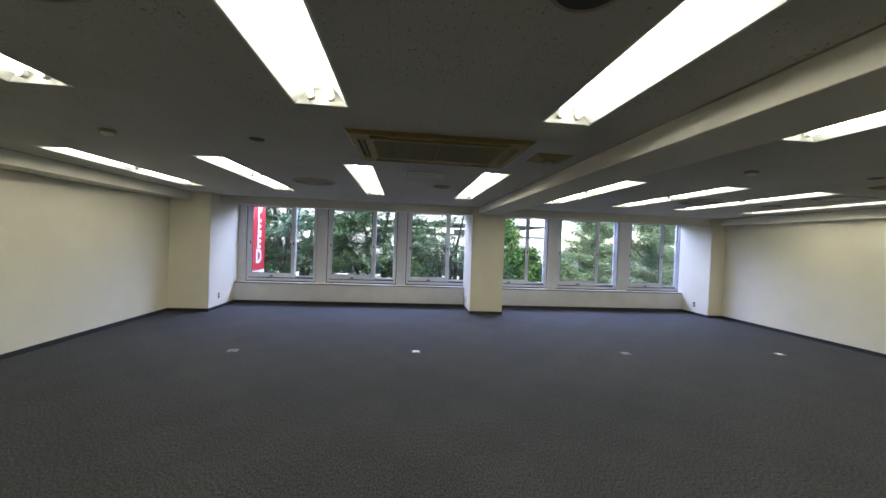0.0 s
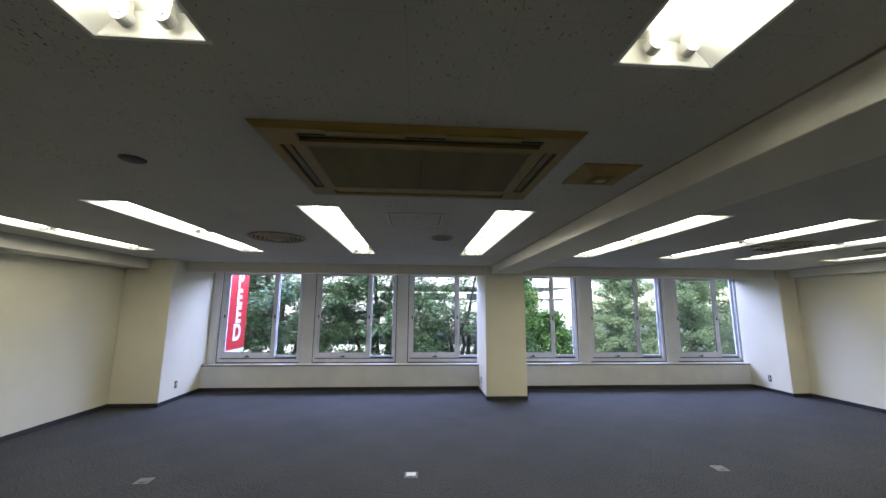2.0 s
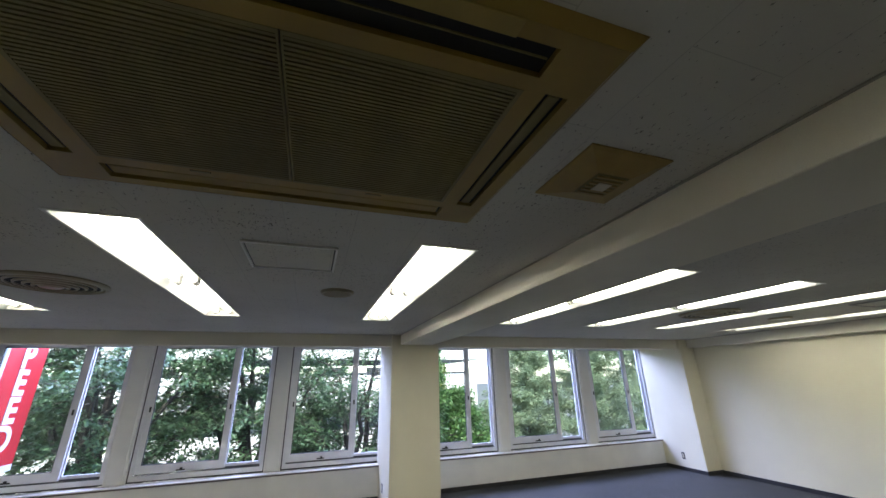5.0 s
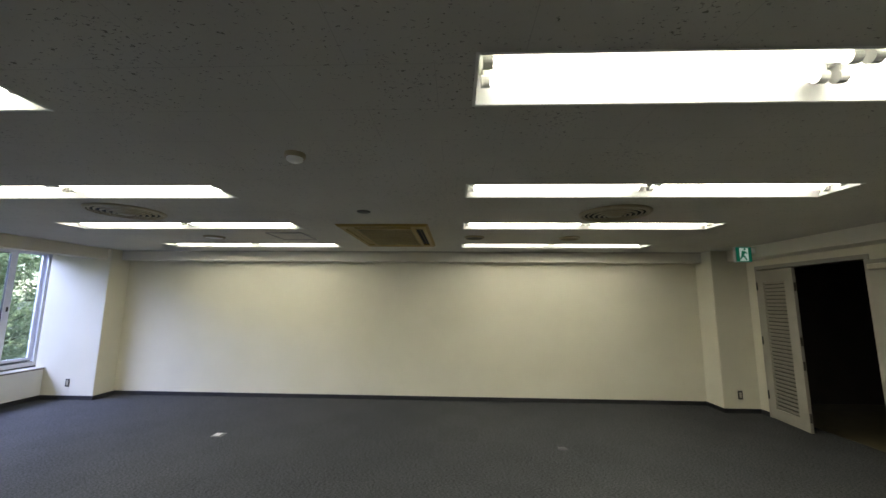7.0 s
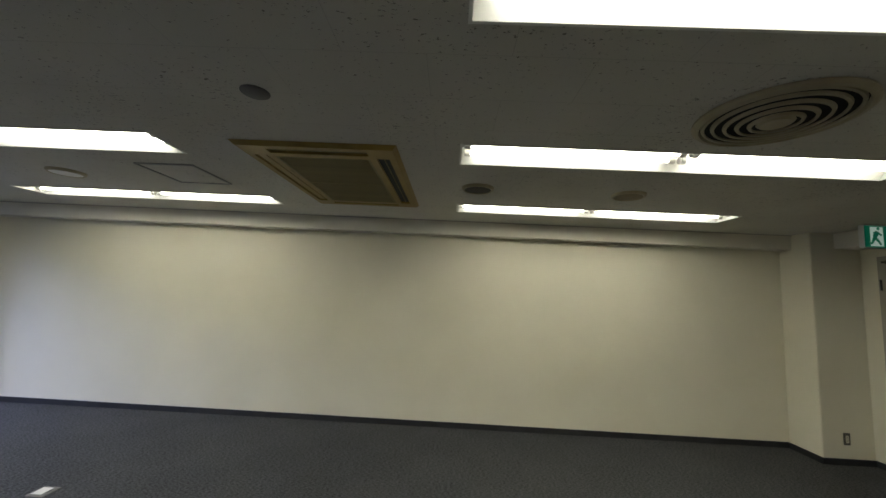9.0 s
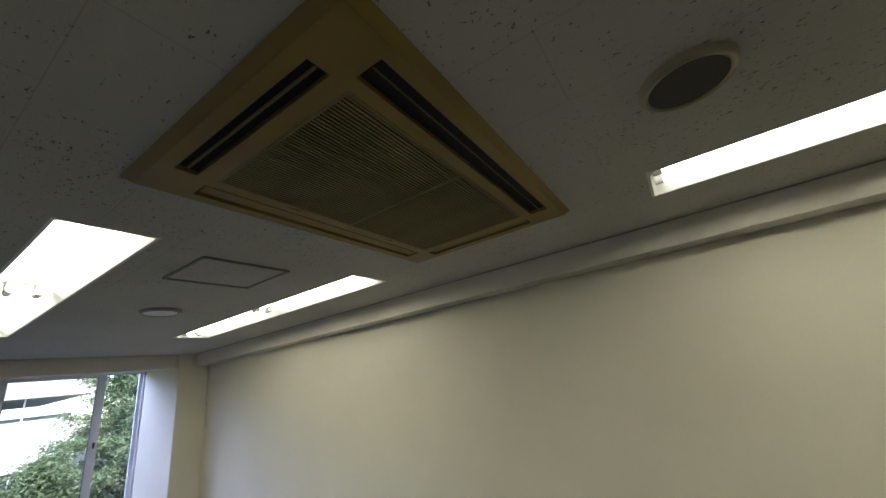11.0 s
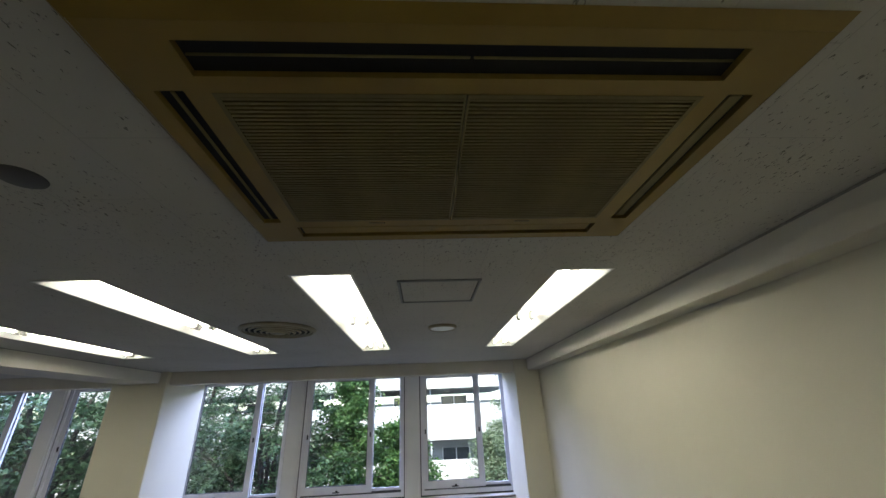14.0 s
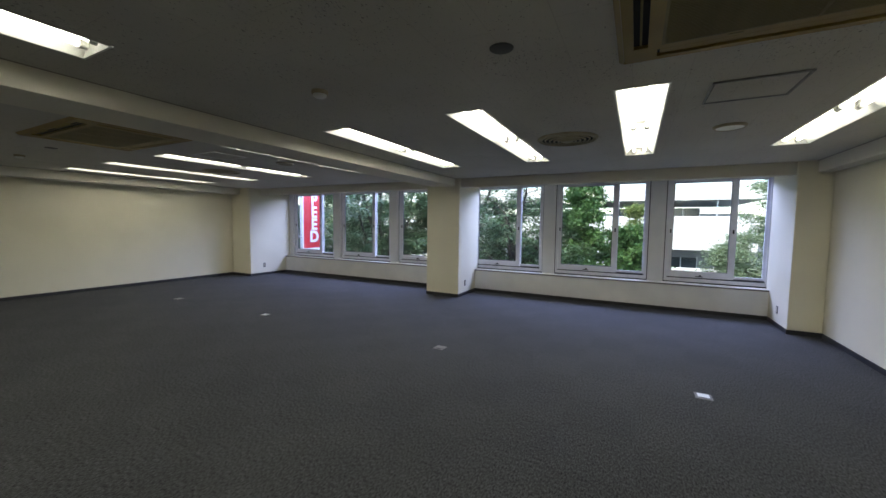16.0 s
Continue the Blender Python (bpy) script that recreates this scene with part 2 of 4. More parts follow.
def carpet_mat():
    """Dark grey loop-pile carpet tiles: flecked yarn, quarter-turned tiles, faint wear."""
    m = mat("loop_carpet", (0.046, 0.047, 0.048), 0.95, color2=(0.051, 0.052, 0.052), scale=0.9, spec=0.15)
    N, L = m.node_tree.nodes, m.node_tree.links
    b = N["Principled BSDF"]
    base = b.inputs["Base Color"].links[0].from_socket
    tc = N.new("ShaderNodeTexCoord")
    fl = N.new("ShaderNodeTexNoise")
    fl.inputs["Scale"].default_value, fl.inputs["Detail"].default_value = 95, 6
    fl.inputs["Roughness"].default_value = 0.75
    mpp = N.new("ShaderNodeMapping")
    mpp.inputs["Scale"].default_value = (1.0, 0.45, 1)
    L.new(tc.outputs["Object"], mpp.inputs["Vector"])
    L.new(mpp.outputs[0], fl.inputs["Vector"])
    r = N.new("ShaderNodeMapRange")
    r.inputs["From Min"].default_value, r.inputs["From Max"].default_value = 0.3, 0.72
    r.inputs["To Min"].default_value, r.inputs["To Max"].default_value = -0.1, 2.8
    L.new(fl.outputs["Fac"], r.inputs["Value"])
    ck = N.new("ShaderNodeTexChecker")
    ck.inputs["Scale"].default_value = 2.0
    ck.inputs["Color1"].default_value, ck.inputs["Color2"].default_value = (1.03, 1.03, 1.03, 1), (0.97, 0.97, 0.97, 1)
    L.new(tc.outputs["Object"], ck.inputs["Vector"])
    m1 = N.new("ShaderNodeMixRGB")
    m1.blend_type = "MULTIPLY"
    m1.inputs["Fac"].default_value = 1
    L.new(base, m1.inputs["Color1"])
    L.new(r.outputs[0], m1.inputs["Color2"])
    m2 = N.new("ShaderNodeMixRGB")
    m2.blend_type = "MULTIPLY"
    m2.inputs["Fac"].default_value = 1
    L.new(m1.outputs[0], m2.inputs["Color1"])
    L.new(ck.outputs[0], m2.inputs["Color2"])
    L.new(m2.outputs[0], b.inputs["Base Color"])
    bp = N.new("ShaderNodeBump")
    bp.inputs["Strength"].default_value, bp.inputs["Distance"].default_value = 0.5, 0.004
    L.new(fl.outputs["Fac"], bp.inputs["Height"])
    L.new(bp.outputs[0], b.inputs["Normal"])
    return m


M_CARPET = carpet_mat()


# ---- mesh helpers ----
def finish(name, bm, material, smooth=False):
    me = bpy.data.meshes.new(name)
    bmesh.ops.recalc_face_normals(bm, faces=bm.faces)
    bm.to_mesh(me)
    bm.free()
    if smooth:
        for p in me.polygons:
            p.use_smooth = True
    me.materials.append(material)
    return me


def part(name, bm, material, parent=None, label="", loc=None, smooth=False):
    """Links a bmesh (or a ready mesh) as one mesh object under a thing or a part."""
    me = bm if isinstance(bm, bpy.types.Mesh) else finish(name, bm, material, smooth)
    ob = new(name, me)
    if parent:
        ob.parent = parent
    if loc is not None:
        ob.matrix_basis = loc if isinstance(loc, Matrix) else Matrix.Translation(loc)
    if label:
        ob["label"] = label
    return ob


def thing(name, label, category, at, group="", kind=""):
    ob = new(name)
    ob.empty_display_size = 0.1
    ob.matrix_basis = at if isinstance(at, Matrix) else Matrix.Translation(at)
    return tagged(ob, label, category, group, kind)


def box(bm, x0, x1, y0, y1, z0, z1, bev=0.0, seg=1):
    g = bmesh.ops.create_cube(bm, size=1.0)
    for v in g["verts"]:
        v.co = Vector(((x0 + x1) / 2 + v.co.x * (x1 - x0), (y0 + y1) / 2 + v.co.y * (y1 - y0), (z0 + z1) / 2 + v.co.z * (z1 - z0)))
    if bev:
        es = {e for v in g["verts"] for e in v.link_edges}
        bmesh.ops.bevel(bm, geom=list(es), offset=bev, segments=seg, affect="EDGES", profile=0.5)
    return bm


def boxes(rows, bev=0.0):
    bm = bmesh.new()
    for r in rows:
        box(bm, *r, bev=bev)
    return bm


def lathe(profile, n=32, closed=False):
    """Turns (radius, z) pairs round the z axis."""
    bm = bmesh.new()
    rings = []
    for r, z in profile:
        if r < 1e-6:
            rings.append([bm.verts.new((0, 0, z))])
        else:
            rings.append([bm.verts.new((r * math.cos(2 * math.pi * k / n), r * math.sin(2 * math.pi * k / n), z)) for k in range(n)])
    for a, b in zip(rings, rings[1:]):
        for k in range(n):
            j = (k + 1) % n
            if len(a) == 1 and len(b) == 1:
                continue
            if len(a) == 1:
                bm.faces.new((a[0], b[k], b[j]))
            elif len(b) == 1:
                bm.faces.new((a[k], a[j], b[0]))
            else:
                bm.faces.new((a[k], a[j], b[j], b[k]))
    return bm


def rod(bm, a, b, r, n=12, r2=None):
    a, b = Vector(a), Vector(b)
    d = b - a
    q = d.to_track_quat("Z", "Y").to_matrix().to_4x4()
    bmesh.ops.create_cone(bm, cap_ends=True, segments=n, radius1=r, radius2=r if r2 is None else r2, depth=d.length,
                          matrix=Matrix.Translation((a + b) / 2) @ q)
    return bm


def ring_frame(bm, x0, x1, z0, z1, w, y0, y1, wb=None, wt=None, wl=None, wr=None):
    """A rectangular frame in the xz plane, butted: stiles full height, rails between."""
    wb, wt, wl, wr = (w if v is None else v for v in (wb, wt, wl, wr))
    box(bm, x0, x0 + wl, y0, y1, z0, z1)
    box(bm, x1 - wr, x1, y0, y1, z0, z1)
    box(bm, x0 + wl, x1 - wr, y0, y1, z0, z0 + wb)
    box(bm, x0 + wl, x1 - wr, y0, y1, z1 - wt, z1)
    return bm


# ---- the office shell ----
XW, XE, YS, YN = -1.63, 10.75, -0.20, 10.87     # inner wall faces
CEIL, TOP = 2.40, 2.95
YG = 11.02                                      # face of the piers between the windows
HEAD, SILL = 2.33, 0.49
WINDOWS = [(-0.70, 0.93), (1.17, 2.86), (3.09, 4.66), (5.15, 6.73), (6.97, 8.66), (8.91, 10.43)]
COLS = [-0.61, 0.905, 2.485, 4.07, 5.775, 7.155, 8.44, 9.895]
GROUPS = [(1.55, 4.20), (6.04, 8.62)]
LW = 0.315

tagged(part("floor", boxes([(XW - 0.2, XE + 0.2, YS - 0.2, 11.35, -0.25, 0.0)]), M_CARPET),
       "dark grey loop-pile carpet tiles over the whole office", "floor", kind="structure")
tagged(part("wall_west", boxes([(XW - 0.2, XW, YS - 0.2, 11.35, 0, TOP)]), M_WALL),
       "cream wallpapered side wall, plain and clean", "wall", kind="structure")
tagged(part("wall_east", boxes([(XE, XE + 0.2, YS - 0.2, 11.35, 0, TOP)]), M_WALL),
       "cream wallpapered side wall, plain and clean", "wall", kind="structure")
DX0, DX1, DH = 8.70, 10.16, 2.09                # double doorway in the rear wall
tagged(part("wall_south", boxes([(XW, DX0, YS - 0.2, YS, 0, TOP), (DX1, XE, YS - 0.2, YS, 0, TOP), (DX0, DX1, YS - 0.2, YS, DH, TOP)]), M_WALL),
       "cream wallpapered rear wall with a double doorway", "wall", kind="structure")
rows = [(XW, XE, YN, 11.18, 0, SILL - 0.03), (XW, XE, YG, 11.18, HEAD, TOP)]
xs = [XW] + [v for w in WINDOWS for v in w] + [XE]
for a, b in zip(xs[::2], xs[1::2]):
    rows.append((a, b, YG, 11.18, SILL - 0.03, HEAD))
tagged(part("wall_north", boxes(rows), M_PIER), "white window wall with low parapet and slim piers", "wall", kind="structure")
tagged(part("roof_slab", boxes([(XW - 0.2, XE + 0.2, YS - 0.2, 11.35, TOP, TOP + 0.2)]), M_CONCG), "concrete slab above the ceiling", "slab", kind="structure")

# columns
for k, (x0, x1, y0, y1) in enumerate([(XW, -0.86, 9.72, YG), (4.54, 5.28, 9.99, YG), (10.38, XE, 10.0, YG), (10.36, XE, YS, 0.33)]):
    bm = boxes([(x0, x1, y0, y1, 0, CEIL)])
    bmesh.ops.bevel(bm, geom=[e for e in bm.edges if abs(e.verts[0].co.z - e.verts[1].co.z) > 1], offset=0.006, segments=2, affect="EDGES")
    tagged(part("column_%d" % (k + 1), bm, M_WALL), "square cream wallpapered column from floor to ceiling", "column", kind="structure")

# dropped beams
BEAM = 2.235
BEAMS = [("beam_center", (4.67, 5.18, 0.08, 9.99, BEAM + 0.012, CEIL)), ("beam_west", (XW, -1.25, 0.08, 9.72, BEAM, CEIL)),
         ("beam_east", (10.58, XE, 0.33, 10.0, BEAM, CEIL)), ("beam_south", (XW, 10.36, YS, 0.08, 2.23, CEIL)),
         ("beam_north_left", (-0.86, 4.54, 10.06, 10.24, BEAM - 0.01, CEIL)), ("beam_north_right", (5.28, 10.38, 10.06, 10.24, BEAM - 0.01, CEIL)),
         ("soffit_left", (-0.86, 4.54, 10.24, YG, HEAD + 0.005, CEIL)), ("soffit_right", (5.28, 10.38, 10.24, YG, HEAD + 0.005, CEIL))]
for n, r in BEAMS:
    tagged(part(n, boxes([r], 0.004), M_BEAM), "cream painted beam casing below the ceiling", "beam", kind="structure")
trim = boxes([(4.66, 4.67, 0.08, 10.06, CEIL - 0.008, CEIL - 0.002), (5.18, 5.19, 0.08, 10.06, CEIL - 0.008, CEIL - 0.002),
              (10.565, 10.58, 0.33, 10.0, CEIL - 0.008, CEIL - 0.002), (-1.25, -1.235, 0.08, 9.72, CEIL - 0.008, CEIL - 0.002)])
tagged(part("trim", trim, mat("ceiling_trim", (0.33, 0.31, 0.26), 0.6)), "thin shadow-line trim where beams meet ceiling", "trim", kind="structure")

# baseboards
BB, BT = 0.062, 0.008
rows = [(XW, XW + BT, YS, 9.72, 0, BB), (XE - BT, XE, 0.33, 10.0, 0, BB),
        (XW + BT, -0.86 + BT, 9.72 - BT, 9.72, 0, BB), (-0.86, -0.86 + BT, 9.72, YN, 0, BB),
        (-0.86 + BT, 4.54 - BT, YN - BT, YN, 0, BB), (4.54 - BT, 4.54, 9.99, YN, 0, BB), (4.54 - BT, 5.28 + BT, 9.99 - BT, 9.99, 0, BB),
        (5.28, 5.28 + BT, 9.99, YN, 0, BB), (5.28 + BT, 10.38 - BT, YN - BT, YN, 0, BB), (10.38 - BT, 10.38, 10.0, YN, 0, BB),
        (10.38 - BT, XE - BT, 10.0 - BT, 10.0, 0, BB), (10.36 - BT, XE - BT, 0.33, 0.33 + BT, 0, BB), (10.36 - BT, 10.36, YS + BT, 0.33, 0, BB),
        (10.20, 10.36, YS, YS + BT, 0, BB), (XW + BT, 8.64, YS, YS + BT, 0, BB)]
tagged(part("baseboard", boxes(rows), M_BASE), "dark charcoal vinyl skirting along the walls", "baseboard", kind="structure")


# ceiling, cut open for the recessed lamps
def grid_sheet(x0, x1, y0, y1, z, holes):
    bx = sorted({x0, x1} | {v for h in holes for v in h[:2]})
    by = sorted({y0, y1} | {v for h in holes for v in h[2:]})
    bm = bmesh.new()
    vs = {}

    def vert(x, y):
        if (x, y) not in vs:
            vs[x, y] = bm.verts.new((x, y, z))
        return vs[x, y]
    for a, b in zip(bx, bx[1:]):
        for c, d in zip(by, by[1:]):
            mx, my = (a + b) / 2, (c + d) / 2
            if not any(h[0] < mx < h[1] and h[2] < my < h[3] for h in holes):
                bm.faces.new((vert(a, c), vert(a, d), vert(b, d), vert(b, c)))
    r = bmesh.ops.extrude_face_region(bm, geom=bm.faces[:])
    for v in r["geom"]:
        if isinstance(v, bmesh.types.BMVert):
            v.co.z += 0.015
    return bm


HOLES = [(x - LW / 2, x + LW / 2, a, b) for x in COLS for a, b in GROUPS]
tagged(part("ceiling", grid_sheet(XW, XE, YS, YG, CEIL, HOLES), M_CEIL), "pale fissured acoustic board ceiling", "ceiling", kind="structure")

# corridor behind the doorway; its darkness is put into the wall colour
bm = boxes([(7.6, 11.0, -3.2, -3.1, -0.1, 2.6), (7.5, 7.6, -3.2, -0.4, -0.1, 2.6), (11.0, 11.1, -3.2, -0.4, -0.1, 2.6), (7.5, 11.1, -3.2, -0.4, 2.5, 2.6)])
tagged(part("corridor_wall", bm, mat("corridor_unlit_dark", (0.065, 0.055, 0.045), 0.6, color2=(0.05, 0.043, 0.035), scale=2)), "corridor walls beyond the doorway, coloured dark to look unlit", "wall", kind="structure")
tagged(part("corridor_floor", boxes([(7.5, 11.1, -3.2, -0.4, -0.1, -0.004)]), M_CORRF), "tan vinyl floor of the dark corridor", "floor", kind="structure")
tagged(part("corridor_baseboard", boxes([(7.6, 11.0, -3.1, -3.09, -0.004, 0.07)]), M_BASE), "dark skirting in the corridor", "baseboard", kind="structure")


# ---- windows ----
def window(k, x0, x1):
    """Sliding window set back in its reveal: dark perimeter joint, deep frame, wide inner sash, narrow outer sash, pull and latches."""
    w = thing("window_%d" % k, "silver aluminium sliding window, closed, two panes", "window", (x0, YG + 0.04, SILL), kind="structure")
    W, H = x1 - x0, HEAD - SILL
    j, f, fb, ft = 0.016, 0.062, 0.095, 0.03
    part("frame_gasket", ring_frame(bmesh.new(), 0, W, 0, H, j, 0.004, 0.11, wb=0.02), M_GASKET, w, "dark joint round the frame")
    fr = part("window_frame", ring_frame(bmesh.new(), j, W - j, 0.02, H - j, f - j, -0.006, 0.012, wb=fb - 0.034, wt=ft - j), M_FRAME, w)
    part("channel", ring_frame(bmesh.new(), j, W - j, 0.02, H - j, 0.02, 0.012, 0.11, wb=fb - 0.045, wt=ft - j), M_FRAME, fr)
    part("track", boxes([(f, W - f, 0.0, 0.006, fb - 0.014, fb - 0.006), (f, W - f, 0.05, 0.054, fb - 0.012, fb + 0.014)]), M_GASKET, w, "dark slide track")
    xm = W * 0.685
    sash = part("sash", ring_frame(bmesh.new(), f - 0.02, xm, fb + 0.004, H - ft, 0.036, 0.014, 0.046, wb=0.105, wl=0.082, wr=0.088), M_FRAME, w)
    part("glazing_bead", ring_frame(bmesh.new(), f + 0.062, xm - 0.088, fb + 0.109, H - ft - 0.036, 0.007, 0.020, 0.042), M_GASKET, sash, "dark glazing bead")
    p = part("pane", boxes([(f + 0.069, xm - 0.095, 0.028, 0.033, fb + 0.116, H - ft - 0.043)]), M_GLASS, sash)
    p.visible_shadow = False
    sash2 = part("sash", ring_frame(bmesh.new(), xm - 0.055, W - f + 0.02, fb, H - ft + 0.008, 0.026, 0.058, 0.088, wb=0.052, wl=0.068, wr=0.05), M_FRAME, w)
    p = part("pane", boxes([(xm + 0.013, W - f - 0.03, 0.07, 0.075, fb + 0.052, H - ft - 0.018)]), M_GLASS, sash2)
    p.visible_shadow = False
    cx = (f + xm) / 2
    bm = boxes([(cx - 0.055, cx + 0.055, -0.002, 0.014, fb + 0.018, fb + 0.034)], 0.004)
    box(bm, cx - 0.004, cx + 0.028, -0.022, -0.002, fb + 0.022, fb + 0.058, 0.005)
    part("pull_handle", bm, M_BLACK, sash, "small dark pull on the bottom rail")
    for px in (f + 0.03, xm - 0.04):
        part("latch", boxes([(px - 0.011, px + 0.011, -0.004, 0.014, H * 0.50 - 0.035, H * 0.50 + 0.035)], 0.004), M_BLACK, sash, "small dark latch")


for k, (a, b) in enumerate(WINDOWS):
    window(k + 1, a, b)
for a, b in ((-0.86, 4.54), (5.28, 10.38)):
    s = tagged(part("window_sill", boxes([(a, b, YN - 0.018, YG + 0.03, SILL - 0.014, SILL)], 0.003), M_SILL), "pale narrow window ledge over the parapet", "sill", kind="structure")
    # shade under the ledge, drawn as a dark-coloured strip
    part("sill_shade", boxes([(a, b, YN - 0.012, YN + 0.03, SILL - 0.03, SILL - 0.014)]), M_SILLSHADE, s, "dark strip painted as the shade under the ledge")
for a, b in zip([-0.86] + [w[1] for w in WINDOWS], [w[0] for w in WINDOWS] + [10.38]):
    if b - a > 0.15 and not 4 < a < 5.2:
        bm = boxes([(a + 0.03, b - 0.03, YG - 0.014, YG, SILL + 0.002, HEAD)], 0.004)
        tagged(part("pier_cover", bm, M_PIER), "white painted cover panel on the pier", "trim", kind="structure")


# ---- recessed fluorescent lamps ----
def ceiling_lamp(length):
    """One two-tube trough, closed at its -y end; origin at the ceiling, middle of the unit."""
    lamp = thing("ceiling_light", "recessed two-tube fluorescent trough, lit, white enamel", "ceiling light", (0, 0, 0), group="office ceiling lights")
    h, w, d, wt = length / 2, LW / 2, 0.085, 0.085
    bm = bmesh.new()
    prof = [(-w - 0.012, -0.003), (-w + 0.001, -0.003), (-wt, d), (wt, d), (w - 0.001, -0.003), (w + 0.012, -0.003)]
    A = [bm.verts.new((x, -h + 0.001, z)) for x, z in prof]
    B = [bm.verts.new((x, h, z)) for x, z in prof]
    for i in range(5):
        bm.faces.new((A[i], A[i + 1], B[i + 1], B[i]))
    bm.faces.new((A[1], A[2], A[3], A[4]))
    box(bm, -w - 0.012, w + 0.012, -h - 0.012, -h + 0.001, -0.004, 0.0)
    box(bm, -w, w, h - 0.002, h, 0.0785, d)
    part("housing", bm, M_ENAMEL, lamp)
    for sx in (-0.058, 0.058):
        bm = bmesh.new()
        rod(bm, (sx, -h + 0.055, 0.038), (sx, h - 0.055, 0.038), 0.0145, 10)
        part("tube", bm, M_TUBE, lamp, "glowing white fluorescent tube", smooth=True)
        for sy in (-1, 1):
            bm = bmesh.new()
            rod(bm, (sx, sy * (h - 0.053), 0.038), (sx, sy * (h - 0.018), 0.038), 0.024, 14)
            box(bm, sx - 0.02, sx + 0.02, sy * (h - 0.036) - 0.014, sy * (h - 0.036) + 0.014, 0.04, d, 0.004)
            part("lampholder", bm, M_SOCKET, lamp)
            rr = boxes([(sx - 0.0135, sx + 0.0135, sy * (h - 0.062) - 0.009, sy * (h - 0.062) + 0.009, 0.0245, 0.0515)], 0.006)
            part("end_cap", rr, M_STEEL, lamp, "metal tube end cap")
    return lamp


UNIT = (GROUPS[0][1] - GROUPS[0][0]) / 2
lamp0 = None
for x in COLS:
    for a, b in GROUPS:
        for k in (0, 1):
            u = (b - a) / 2
            m = pose(x, a + u / 2 if k == 0 else b - u / 2, CEIL, 0, 0, 0 if k == 0 else 180)
            if lamp0 is None:
                lamp0 = ceiling_lamp(UNIT)
                lamp0.matrix_basis = m
            else:
                c = copy_thing(lamp0, m)
                c.scale = (1, u / UNIT, 1)


# ---- ceiling air conditioners ----
def air_conditioner(at, W, D, deflectors):
    ac = thing("air_conditioner", "yellowed beige four-way ceiling cassette air conditioner with dusty grille", "air conditioner", at, group="ceiling air conditioners")
    w, d, t = W / 2, D / 2, 0.026
    sx, sy = w - 0.132, d - 0.145        # inner block with the grille
    ox, oy = w - 0.068, d - 0.062        # outer edge of the slots
    lx, ly = sx - 0.043, sy - 0.04
    bm = bmesh.new()
    # frame of butted bars that leaves the four slots open
    w2, d2 = w - 0.022, d - 0.022
    box(bm, -w2, w2, -d2, -oy, -t, 0)
    box(bm, -w2, w2, oy, d2, -t, 0)
    box(bm, -w2, -ox, -oy, oy, -t, 0)
    box(bm, ox, w2, -oy, oy, -t, 0)
    for a in (-1, 1):
        for b in (-1, 1):
            x0, x1 = sorted((a * lx, a * ox))
            y0, y1 = sorted((b * sy, b * oy))
            box(bm, x0, x1, y0, y1, -t, 0)
            y0, y1 = sorted((b * ly, b * sy))
            x0, x1 = sorted((a * sx, a * ox))
            box(bm, x0, x1, y0, y1, -t, 0)
    gx, gy = sx - 0.058, sy - 0.045
    box(bm, -sx, sx, -sy, -gy, -t, 0)
    box(bm, -sx, sx, gy, sy, -t, 0)
    box(bm, -sx, -gx, -gy, gy, -t, 0)
    box(bm, gx, sx, -gy, gy, -t, 0)
    bmesh.ops.remove_doubles(bm, verts=bm.verts, dist=1e-5)
    part("panel", bm, M_AC, ac)
    bm = bmesh.new()
    lo = [bm.verts.new((a * (w2 + 0.001), b * (d2 + 0.001), -t)) for a, b in ((-1, -1), (1, -1), (1, 1), (-1, 1))]
    hi = [bm.verts.new((a * (w + 0.006), b * (d + 0.006), -0.002)) for a, b in ((-1, -1), (1, -1), (1, 1), (-1, 1))]
    for k in range(4):
        bm.faces.new((lo[k], lo[(k + 1) % 4], hi[(k + 1) % 4], hi[k]))
    part("flange", bm, M_AC, ac)
    for s in (-1, 1):
        y0, y1 = sorted((s * sy, s * oy))
        # black sheet closes each slot and paints its depth as shade
        sl = part("air_slot", boxes([(-lx, lx, y0, y1, -0.0095, -0.0065)]), M_VOIDSHADE, ac, "black sheet standing in for the shade inside the outlet slot")
        ym = (y0 + y1) / 2
        if s < 0:
            for a, b in ((-lx + 0.01, -0.004), (0.004, lx - 0.01)):
                part("vane", boxes([(a, b, ym - 0.008, ym - 0.004, -t + 0.004, -t + 0.010)], 0.001), M_ACG, sl, "thin guide vane")
        else:
            part("vane", boxes([(-lx + 0.012, lx - 0.012, ym - 0.022, ym + 0.030, -t + 0.008, -t + 0.013)], 0.002), M_AC, sl, "thin guide vane")
        if s < 0 and deflectors:
            for a, b in ((-0.425, -0.075), (0.107, 0.455)):
                bm = boxes([(a, b, -oy - 0.044, -oy - 0.002, -t - 0.010, -t - 0.005)], 0.002)
                for q in (a + 0.05, b - 0.05):
                    box(bm, q - 0.012, q + 0.012, -oy - 0.034, -oy - 0.016, -t - 0.005, -t)
                part("air_deflector", bm, M_ACLIGHT, ac, "clipped-on yellowed air deflector strip")
        x0, x1 = sorted((s * sx, s * ox))
        sl = part("air_slot", boxes([(x0, x1, -ly, ly, -0.0095, -0.0065)]), M_VOIDSHADE, ac, "black sheet standing in for the shade inside the outlet slot")
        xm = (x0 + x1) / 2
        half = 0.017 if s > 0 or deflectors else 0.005
